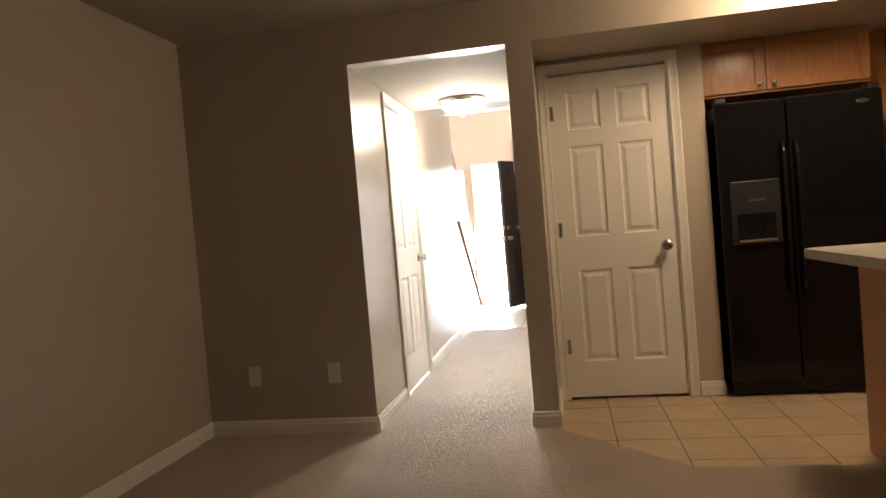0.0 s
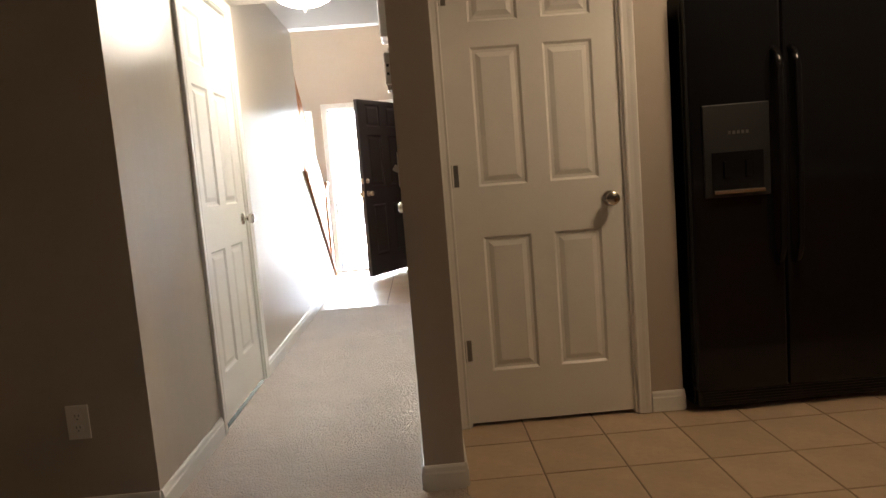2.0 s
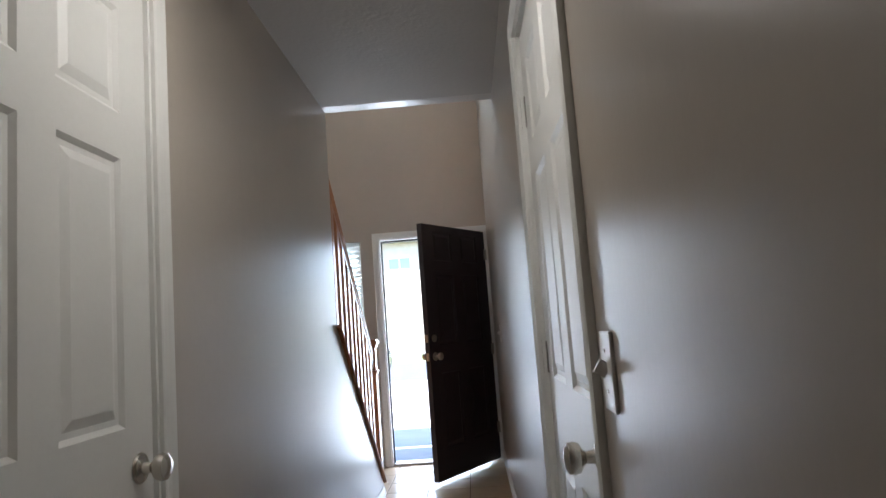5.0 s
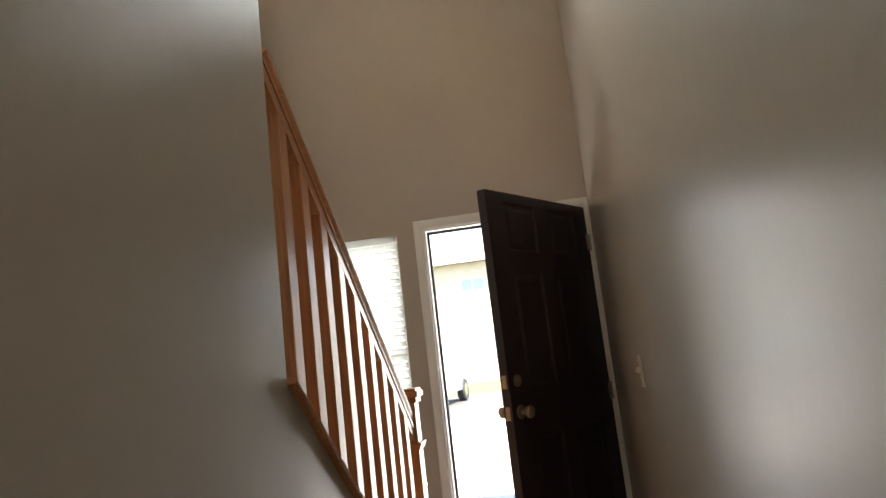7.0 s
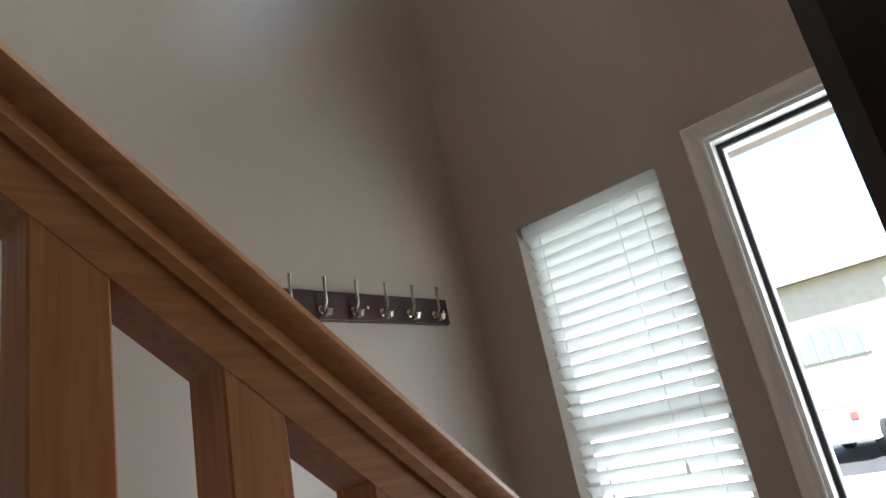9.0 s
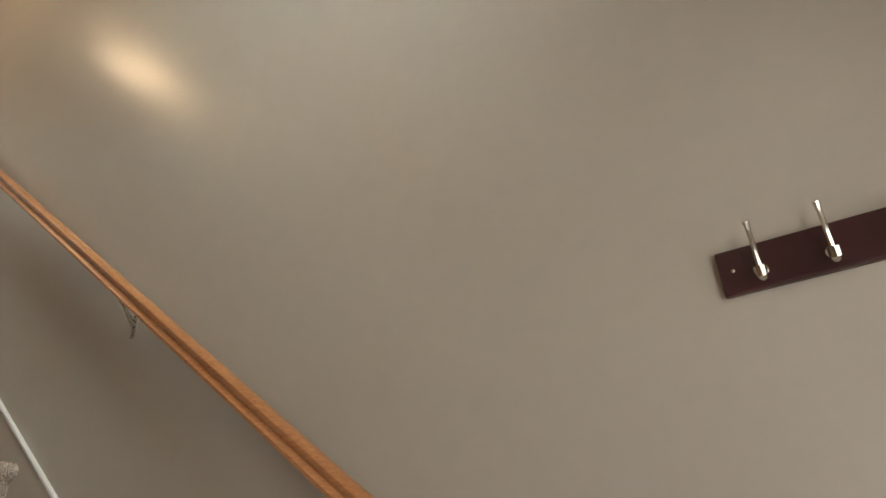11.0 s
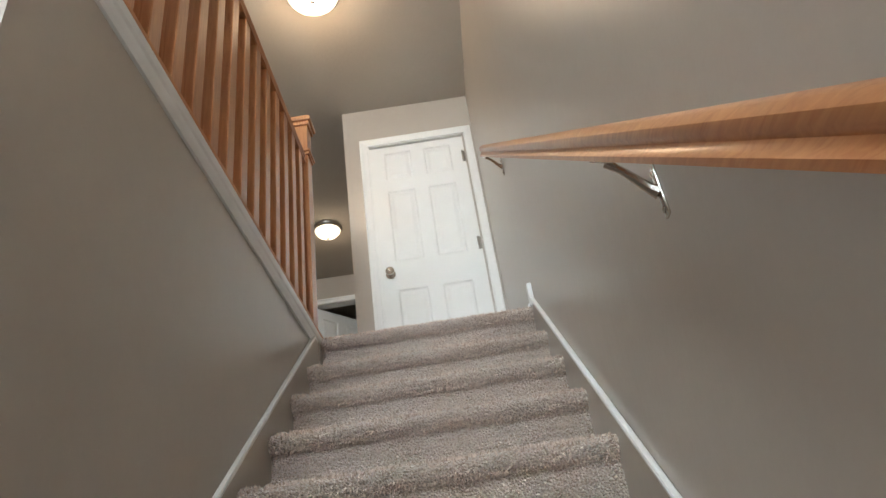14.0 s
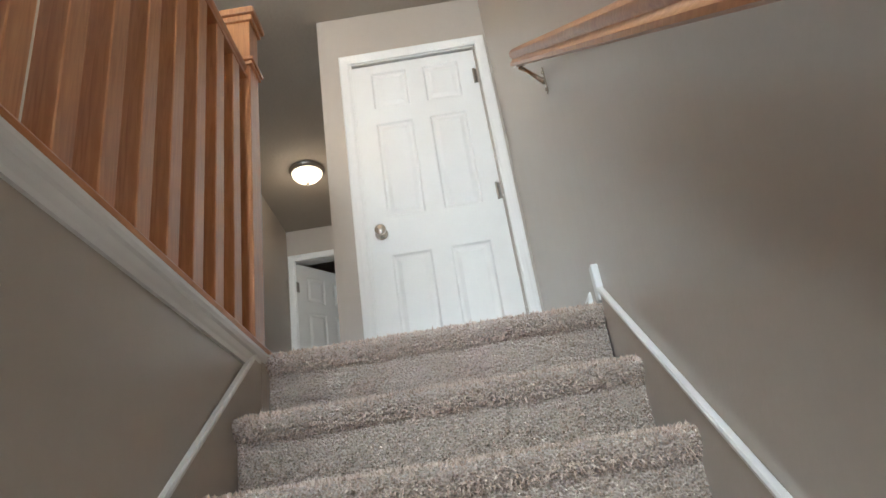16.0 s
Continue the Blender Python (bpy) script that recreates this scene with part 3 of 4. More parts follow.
part("bottom_rail", boxes((-0.255, 0.255, -0.02, 0.02, -1.385, -1.365), bevel=0.003), SLATM, blind)

hw = empty("window_2", Matrix(), "high white framed window over the front door", "window", kind="structure")
part("frame", boxes((HX0, HX0 + 0.05, YF + 0.07, YF + 0.13, HZ0, HZ1), (HX1 - 0.05, HX1, YF + 0.07, YF + 0.13, HZ0, HZ1), (HX0 + 0.05, HX1 - 0.05, YF + 0.07, YF + 0.13, HZ0, HZ0 + 0.04),
                    (HX0 + 0.05, HX1 - 0.05, YF + 0.07, YF + 0.13, HZ1 - 0.04, HZ1)), WHITE, hw)
pane = part("pane", boxes((HX0 + 0.05, HX1 - 0.05, YF + 0.098, YF + 0.102, HZ0 + 0.04, HZ1 - 0.04)), glass, hw)
pane.visible_shadow = False

# ---------------------------------------------------------------- stairs
stairs = empty("staircase", Matrix(), "carpeted beige staircase with rounded nosings", "stairs", kind="structure")


def tread_mesh(width, seed):
    """One carpeted step: front riser, rounded nosing and tread; local x across, y forward to the nosing, z = 0 at the tread."""
    prof = [(-0.30, 0.0), (-0.22, 0.0), (-0.12, 0.0), (-0.04, 0.0), (0.0, -0.002), (0.014, -0.008), (0.022, -0.020), (0.020, -0.034), (0.010, -0.046), (-0.004, -0.052), (-0.012, -0.060), (-0.014, -0.10), (-0.014, -RISE - 0.01)]
    # closer rows where the pile shows against the step behind
    fine = []
    for (y0, z0), (y1, z1) in zip(prof, prof[1:]):
        n = max(1, int(math.hypot(y1 - y0, z1 - z0) / 0.013))
        fine += [(y0 + (y1 - y0) * k / n, z0 + (z1 - z0) * k / n) for k in range(n)]
    fine.append(prof[-1])
    nx = 72
    bm = bmesh.new()
    grid = []
    for j, (y, z) in enumerate(fine):
        row = []
        for i in range(nx + 1):
            x = -width / 2 + width * i / nx
            a = noise.noise(Vector((x * 55, y * 55 + seed * 7, z * 55))) * 0.0038 + noise.noise(Vector((x * 8, y * 8, seed * 3.1))) * 0.004
            row.append(bm.verts.new((x, y + a * 0.8, z + a * 0.8)))
        grid.append(row)
    for p, q in zip(grid, grid[1:]):
        for i in range(nx):
            bm.faces.new((p[i], p[i + 1], q[i + 1], q[i]))
    bmesh.ops.recalc_face_normals(bm, faces=bm.faces)
    return bm


SW = XI - XS - 0.022


def pile_mesh(width, pitch):
    """Short leaning yarn ends standing on one step, denser at the nosing."""
    prof = [(-0.26, 0.0), (-0.04, 0.0), (0.0, -0.002), (0.014, -0.008), (0.022, -0.020), (0.020, -0.034), (0.010, -0.046), (-0.004, -0.052), (-0.013, -0.060), (-0.014, -RISE)]
    verts, faces = [], []
    for (y0, z0), (y1, z1) in zip(prof, prof[1:]):
        d = math.hypot(y1 - y0, z1 - z0)
        ny, nz = -(z1 - z0) / d, (y1 - y0) / d
        riser = z1 < -0.055
        for _ in range(int(d * width / pitch ** 2)):
            s, x = random.random(), random.uniform(-width / 2, width / 2)
            y, z = y0 + (y1 - y0) * s, z0 + (z1 - z0) * s
            ln, r = random.uniform(0.004, 0.008) * (0.55 if riser else 1.0), random.uniform(0.0016, 0.0028)
            tip = (x + random.gauss(0, 0.004), y + ny * ln + random.gauss(0, 0.003), z + nz * ln + random.gauss(0, 0.003))
            a = random.uniform(0, 2.1)
            n = len(verts)
            for k in range(3):
                c, q = math.cos(a + k * 2.094) * r, math.sin(a + k * 2.094) * r
                verts.append((x + c, y - nz * q - ny * 0.004, z + ny * q - nz * 0.004))
            for k in range(3):
                verts.append((verts[n + k][0] * 0.3 + tip[0] * 0.7 + (verts[n + k][0] - x) * 0.5, verts[n + k][1] * 0.3 + tip[1] * 0.7, verts[n + k][2] * 0.3 + tip[2] * 0.7))
            verts.append(tip)
            for k in range(3):
                e = (k + 1) % 3
                faces += [(n + k, n + e, n + 3 + e, n + 3 + k), (n + 3 + k, n + 3 + e, n + 6)]
    me = bpy.data.meshes.new("pile")
    me.from_pydata(verts, [], faces)
    me.materials.append(TUFTS)
    return me


PILE = [pile_mesh(SW - 0.012, 0.0058) for _ in range(2)]
meshes = [mesh_of("step", tread_mesh(SW, s), CARPET, True) for s in range(4)]
for k in range(NSTEP):
    s = new("step", meshes[k % 4])
    s.parent = stairs
    s.matrix_basis = pose((XS + XI) / 2, YT - 0.022 + RUN * k, ZU - (0.02 if k else 0) - RISE * k)
    p = new("pile", PILE[k % 2])
    p.parent = s
    p["kind"] = "stuff"
# painted skirt boards with a white cap
y_lo = YT + RUN * 13.2
z_at = lambda y: ZU - 0.02 - (y - YT) * SLOPE
for side, x0, x1 in (("outer", XS, XS + 0.014), ("inner", XI - 0.014, XI)):
    bm = bmesh.new()
    ya, yb, up = (YT + 0.02 if side == "inner" else YT - 0.0), y_lo, 0.047
    pts = [(ya, z_at(ya) + up), (yb, z_at(yb) + up), (yb, 0.0), (yb - 0.3, 0.0), (ya, z_at(ya) - 0.30)]
    f = [[bm.verts.new((x, y, z)) for y, z in pts] for x in (x0, x1)]
    bm.faces.new(f[0]), bm.faces.new(f[1][::-1])
    for i in range(5):
        bm.faces.new((f[0][i], f[0][(i + 1) % 5], f[1][(i + 1) % 5], f[1][i]))
    bmesh.ops.recalc_face_normals(bm, faces=bm.faces)
    part("skirt_board", bm, PAINT, stairs, "painted skirt board")
    cx = (x0 + x1) / 2 + (0.003 if side == "outer" else -0.003)
    part("skirt_cap", sweep(bmesh.new(), [(-0.008, 0), (-0.009, 0.007), (-0.006, 0.011), (0.006, 0.011), (0.009, 0.007), (0.008, 0)], (cx, ya, z_at(ya) + up), (cx, yb, z_at(yb) + up)), WHITE, stairs, "white skirt cap")
part("skirt_board", boxes((XI - 0.016, XI, YT - 0.20, YT + 0.03, ZU - 0.34, ZU - 0.03)), PAINT, stairs, "painted skirt board")
part("skirt_end", boxes((XS, XS + 0.020, YT - 0.03, YT + 0.004, ZU + 0.0, ZU + 0.105), bevel=0.004), WHITE, stairs, "white upright end of the skirt")

# knee wall under the lower balustrade
CZ = 1.215
y_n = 4.98
cap_z = lambda y: CZ - (y - YE) * SLOPE
bm = bmesh.new()
pts = [(YE, 0.0), (YE, cap_z(YE)), (YE + CZ / SLOPE - 0.02, 0.0)]
f = [[bm.verts.new((x, y, z)) for y, z in pts] for x in (XI, 0.0)]
bm.faces.new(f[0]), bm.faces.new(f[1][::-1])
for i in range(3):
    bm.faces.new((f[0][i], f[0][(i + 1) % 3], f[1][(i + 1) % 3], f[1][i]))
bmesh.ops.recalc_face_normals(bm, faces=bm.faces)
whole("knee_wall", bm, PAINT, "sloping beige knee wall beside the stairs", "wall", "structure")

RAIL = [(-0.030, 0.0), (-0.032, 0.010), (-0.024, 0.018), (-0.022, 0.026), (-0.030, 0.036), (-0.031, 0.048), (-0.024, 0.058), (-0.010, 0.064), (0.010, 0.064), (0.024, 0.058), (0.031, 0.048), (0.030, 0.036), (0.022, 0.026), (0.024, 0.018), (0.032, 0.010), (0.030, 0.0)]
CAPP = [(-0.068, 0.0), (-0.071, 0.010), (-0.066, 0.018), (-0.030, 0.022), (0.030, 0.022), (0.066, 0.018), (0.071, 0.010), (0.068, 0.0)]


SHOE = [(-0.070, -0.004), (-0.074, 0.008), (-0.069, 0.016), (-0.030, 0.020), (0.030, 0.022), (0.066, 0.018), (0.071, 0.010), (0.068, 0.0)]


def baluster_mesh(z0a, z1a, slope, w=0.055):
    """A square baluster whose ends are cut to the slope; local z from z0a to z1a at y = 0."""
    bm = bmesh.new()
    h = w / 2
    lo = [bm.verts.new((x, y, z0a - y * slope)) for x, y in ((-h, -h), (h, -h), (h, h), (-h, h))]
    hi = [bm.verts.new((x, y, z1a - y * slope)) for x, y in ((-h, -h), (h, -h), (h, h), (-h, h))]
    for i in range(4):
        bm.faces.new((lo[i], lo[(i + 1) % 4], hi[(i + 1) % 4], hi[i]))
    bm.faces.new(lo[::-1]), bm.faces.new(hi)
    es = [e for e in bm.edges if abs(e.verts[0].co.z - e.verts[1].co.z) > 0.3]
    bmesh.ops.bevel(bm, geom=es, offset=0.002, segments=1, affect='EDGES')
    bmesh.ops.recalc_face_normals(bm, faces=bm.faces)
    return bm


XB = -0.049
RB = 2.005     # underside of the fillet under the rail
RZ = 1.990     # underside of the lower rail where it meets the wall
low = empty("lower_balustrade", Matrix(), "stained maple stair balustrade with square balusters", "balustrade")
HR = [(u * 1.05, 0.034 + v * 1.08) for u, v in RAIL]
part("handrail", sweep(bmesh.new(), HR, (XB, YE + 0.02, RB - 0.02 * SLOPE), (XB, y_n, RB - (y_n - YE) * SLOPE)), MAPLE_X, low, "moulded stained maple handrail", True)
part("fillet", sweep(bmesh.new(), [(-0.028, 0), (-0.028, 0.036), (0.028, 0.036), (0.028, 0)], (XB, YE + 0.02, RB - 0.02 * SLOPE), (XB, y_n, RB - (y_n - YE) * SLOPE)), MAPLE_X, low, "maple fillet under the handrail")
part("cap_rail", sweep(bmesh.new(), CAPP, (XB, YE, cap_z(YE)), (XB, y_n + 0.02, cap_z(y_n + 0.02))), MAPLE_X, low, "stained maple cap on the knee wall", True)
part("rosette", boxes((XB - 0.040, XB + 0.040, YE, YE + 0.020, RZ - 0.060, RZ + 0.080), bevel=0.006), MAPLE, low, "maple wall plate of the rail")
BAL = mesh_of("baluster", baluster_mesh(CZ + 0.018, RB + 0.004, SLOPE), MAPLE)
k = 0
while YE + 0.148 + 0.1375 * k < y_n - 0.07:
    y = YE + 0.148 + 0.1375 * k
    b = new("baluster", BAL)
    b.parent = low
    b.matrix_basis = pose(XB, y, -(y - YE) * SLOPE)
    k += 1


def newel(m, h, label):
    n = empty("newel_post", m, label, "newel post", "newel posts")
    part("shaft", boxes((-0.042, 0.042, -0.042, 0.042, 0, h - 0.03), bevel=0.003), MAPLE, n)
    part("collar", boxes((-0.050, 0.050, -0.050, 0.050, h - 0.25, h - 0.235), (-0.056, 0.056, -0.056, 0.056, h - 0.235, h - 0.222), bevel=0.003), MAPLE, n, "moulded collar")
    part("cap", boxes((-0.052, 0.052, -0.052, 0.052, h - 0.060, h - 0.036), (-0.062, 0.062, -0.062, 0.062, h - 0.036, h - 0.012), (-0.054, 0.054, -0.054, 0.054, h - 0.012, h), bevel=0.003), MAPLE, n, "stepped square cap")
    return n


newel(pose(XB, 5.03, 0), 1.12, "square stained maple newel post at the stair foot")

# guard on the upper floor
up = empty("upper_balustrade", Matrix(), "stained maple landing balustrade with square balusters", "balustrade")
Y0, Y1 = 1.63, YE - 0.02
part("shoe_rail", sweep(bmesh.new(), SHOE, (XB, Y0 - 0.04, ZU), (XB, YE + 0.05, ZU)), MAPLE_X, up, "maple shoe board", True)
part("handrail", sweep(bmesh.new(), RAIL, (XB, Y0, ZU + 0.93), (XB, Y1 + 0.03, ZU + 0.93)), MAPLE_X, up, "moulded stained maple handrail", True)
BAL2 = mesh_of("baluster", baluster_mesh(ZU + 0.018, ZU + 0.934, 0), MAPLE)
k = 0
while Y0 + 0.13 + 0.128 * k < Y1 - 0.05:
    b = new("baluster", BAL2)
    b.parent = up
    b.matrix_basis = pose(XB, Y0 + 0.13 + 0.128 * k, 0)
    k += 1
part("shoe_rail", sweep(bmesh.new(), SHOE, (XB + 0.06, YE - 0.06, ZU), (W, YE - 0.06, ZU)), MAPLE_X, up, "maple shoe board", True)
part("handrail", sweep(bmesh.new(), RAIL, (XB, YE - 0.06, ZU + 0.93), (W, YE - 0.06, ZU + 0.93)), MAPLE_X, up, "moulded stained maple handrail", True)
for k in range(7):
    b = new("baluster", BAL2)
    b.parent = up
    b.matrix_basis = pose(XB + 0.12 + 0.118 * k, YE - 0.06, 0)
newel(pose(XB, Y0, ZU - 0.02), 1.25, "square stained maple newel post at the stair head")
newel(pose(XB, YE - 0.045, ZU + 0.018), 1.20, "square stained maple newel post at the landing corner")

# crown under the edge of the upper floor
CROWN = [(0, 0), (0.008, 0), (0.010, 0.010), (0.013, 0.018), (0.016, 0.030), (0.021, 0.036), (0.024, 0.046), (0.024, 0.056), (0, 0.056)]
crown = empty("crown_trim", Matrix(), "white moulded trim round the upper floor edge", "trim", kind="structure")
part("trim", sweep(bmesh.new(), CROWN, (W, YE, ZU - 0.060), (XI, YE, ZU - 0.060), m0=0, m1=1), WHITE, crown)
part("trim", sweep(bmesh.new(), CROWN, (XI, YE, ZU - 0.060), (XI, YT - 0.10, ZU - 0.060), m0=1, m1=0), WHITE, crown)
structure("overlook_face", [(0.0, W, YE - 0.10, YE, ZH, ZU - 0.001)], PAINT, "beige face of the upper floor over the hall")
structure("stair_side_face", [(XI, -0.0, YT - 0.24, YE, ZU - 0.10, ZU - 0.001)], PAINT, "beige edge of the upper floor beside the stairs")

# handrail on the stair wall
wr = empty("wall_handrail", Matrix(), "round topped stained maple handrail on steel brackets", "handrail")
hx, hy0, hz0 = XS + 0.072, 1.62, 3.568
hz = lambda y: hz0 - (y - hy0) * 0.7994
part("rail", sweep(bmesh.new(), [(u * 0.86, v * 0.86) for u, v in RAIL], (hx, hy0, hz(hy0)), (hx, 4.95, hz(4.95))), MAPLE_X, wr, "moulded stained maple rail", True)
for y in (1.62, 3.34, 4.75):
    bm = tube(bmesh.new(), [(XS + 0.004, y, hz(y) - 0.080), (XS + 0.016, y, hz(y) - 0.070), (XS + 0.050, y, hz(y) - 0.028), (hx, y, hz(y) - 0.010)], [0.012, 0.009, 0.0065, 0.008], 8)
    sweep(bm, [(-0.014, 0), (-0.014, 0.004), (0.014, 0.004), (0.014, 0)], (hx, y - 0.035, hz(y - 0.035) - 0.006), (hx, y + 0.035, hz(y + 0.035) - 0.006))
    box(bm, XS, XS + 0.005, y - 0.010, y + 0.010, hz(y) - 0.125, hz(y) - 0.030, 0.002)
    for dz in (-0.045, -0.112):
        lathe(bm, [(0.006, 0), (0.006, 0.002), (0.001, 0.004)], Matrix.Translation((XS + 0.005, y, hz(y) + dz)) @ pose(0, 0, 0, 0, 90, 0), 10)
    part("bracket", bm, NICKEL, wr, "polished steel rail bracket", True)

# coat rack
RY, RK = 5.14, 1.792
rack = empty("coat_rack", pose(XS, RY, RK), "dark mahogany coat rack with nickel hooks on the stair wall", "coat rack")
part("board", boxes((0, 0.018, 0, 0.74, -0.09, 0), bevel=0.004), RACKW, rack, "dark stained board")
for k in range(6):
    y = 0.072 + 0.1185 * k
    bm = lathe(bmesh.new(), [(0.013, 0), (0.013, 0.003), (0.008, 0.006), (0.001, 0.007)], Matrix.Translation((0.018, y, -0.058)) @ pose(0, 0, 0, 0, 90, 0), 12)
    tube(bm, [(0.020, y, -0.058), (0.034, y, -0.056), (0.044, y, -0.040), (0.046, y, -0.015), (0.046, y, 0.012), (0.050, y, 0.030)], [0.006, 0.0065, 0.006, 0.005, 0.005, 0.007], 8)
    tube(bm, [(0.030, y, -0.060), (0.042, y, -0.078), (0.052, y, -0.078), (0.056, y, -0.064)], [0.008, 0.009, 0.010, 0.011], 8)
    part("hook", bm, NICKEL, rack, "satin nickel coat hook", True)
for y in (0.025, 0.37, 0.715):
    part("screw", lathe(bmesh.new(), [(0.005, 0), (0.004, 0.002), (0.001, 0.003)], Matrix.Translation((0.018, y, -0.045)) @ pose(0, 0, 0, 0, 90, 0), 8), NICKEL, rack)

# ---------------------------------------------------------------- lamps
def ceiling_lamp(m, glow, label, r=0.165, ringm=None):
    c = empty("ceiling_light", m, label, "ceiling light", "ceiling lights")
    part("ring", lathe(bmesh.new(), [(r + 0.005, 0), (r + 0.012, -0.012), (r + 0.006, -0.030), (r - 0.004, -0.038), (r - 0.020, -0.038)], None, 40), ringm or NICKEL, c, "metal ring", True)
    part("bowl", lathe(bmesh.new(), [(r - 0.006, -0.036), (r - 0.012, -0.055), (r - 0.034, -0.080), (r - 0.070, -0.098), (r * 0.3, -0.108), (0.001, -0.112)], None, 40), glow, c, "lit glass bowl", True)
    part("finial", lathe(bmesh.new(), [(0.012, -0.108), (0.014, -0.116), (0.007, -0.122), (0.010, -0.130), (0.006, -0.140), (0.001, -0.142)], None, 14), NICKEL, c, "small metal finial", True)
    for o in c.children:
        if o.name.startswith("bowl"):
            o.visible_shadow = False
    return c


ceiling_lamp(pose(0.455, 1.415, ZS), GLOW, "lit frosted flush ceiling light in the hall")
ceiling_lamp(pose(-0.128, 1.555, ZT), GLOW_WARM, "lit alabaster ceiling light above the landing", ringm=STEEL)
ceiling_lamp(pose(0.36, -1.05, ZT), GLOW_WARM, "lit alabaster ceiling light in the corridor", r=0.125, ringm=STEEL)

# ---------------------------------------------------------------- small fittings
def plate(name, m, w, h, label, category, toggles=0, sockets=0):
    """A wall plate; local x along the wall, the face looks to -y."""
    p = empty(name, m, label, category)
    part("plate", boxes((-w / 2, w / 2, -0.006, 0, -h / 2, h / 2), bevel=0.002), PLASTIC, p)
    for k in range(toggles):
        x = (k - (toggles - 1) / 2) * 0.046
        part("toggle", sweep(bmesh.new(), [(-0.005, -0.011), (0.005, -0.011), (0.005, 0.011), (-0.005, 0.011)], (x, -0.005, 0), (x, -0.020, 0.010)), PLASTIC, p)
        for z in (-0.030, 0.030):
            part("screw", lathe(bmesh.new(), [(0.003, 0), (0.003, 0.001), (0.001, 0.0015)], Matrix.Translation((x, -0.006, z)) @ pose(0, 0, 0, 90, 0, 0), 8), NICKEL, p)
    for k in range(sockets):
        z = 0.020 if k else -0.020
        s = part("socket", lathe(bmesh.new(), [(0.0165, 0), (0.0165, 0.0015), (0.001, 0.002)], Matrix.Translation((0, -0.006, z)) @ pose(0, 0, 0, 90, 0, 0), 16), PLASTIC, p)
        part("slots", boxes((-0.007, -0.005, -0.0085, -0.007, z, z + 0.008), (0.005, 0.007, -0.0085, -0.007, z, z + 0.008), (-0.002, 0.002, -0.0085, -0.007, z - 0.010, z - 0.006)), BLACKM, s)
    return p


plate("wall_plate", pose(-0.74, 0, 0.355), 0.075, 0.118, "blank white cable plate low on the wall", "wall plate")
plate("wall_socket", pose(-0.24, 0, 0.355), 0.075, 0.118, "white double socket low on the wall", "socket", sockets=2)
plate("light_switch", pose(W, 0.165, 1.115, 0, 0, -90), 0.165, 0.118, "white triple light switch plate in the hall", "light switch", toggles=3)
plate("light_switch", pose(W, 1.09, 1.10, 0, 0, -90), 0.075, 0.118, "white single light switch by the hall door", "light switch", toggles=1)
plate("light_switch", pose(W, 4.80, 1.10, 0, 0, -90), 0.075, 0.118, "white single light switch by the front door", "light switch", toggles=1)
th = empty("thermostat", pose(W, 0.42, 1.505, 0, 0, -90), "beige plastic thermostat box on the hall wall", "thermostat")
part("case", boxes((-0.036, 0.036, -0.032, 0, -0.060, 0.060), bevel=0.006), PLASTIC, th)
part("dial", boxes((-0.004, 0.010, -0.0335, -0.0315, -0.010, -0.004), (-0.004, 0.010, -0.0335, -0.0315, 0.004, 0.010)), BLACKM, th, "small dark marks")
part("vent", boxes((0.0355, 0.0372, -0.024, -0.014, 0.006, 0.016)), BLACKM, th)
part("vent", boxes((0.0355, 0.0372, -0.024, -0.014, -0.026, -0.016)), BLACKM, th)
part("bracket", boxes((-0.022, 0.022, -0.026, -0.010, -0.084, -0.060), bevel=0.003), NICKEL, th, "metal lever below the case")
dc = empty("door_chime", pose(W, 0.80, 1.80, 0, 0, -90), "white door chime box high on the hall wall", "door chime")
part("case", boxes((-0.09, 0.09, -0.05, 0, -0.11, 0.11), bevel=0.008), PLASTIC, dc)
part("grille", boxes((-0.02, 0.02, -0.054, -0.048, -0.08, -0.05)), BLACKM, dc, "small dark grille")
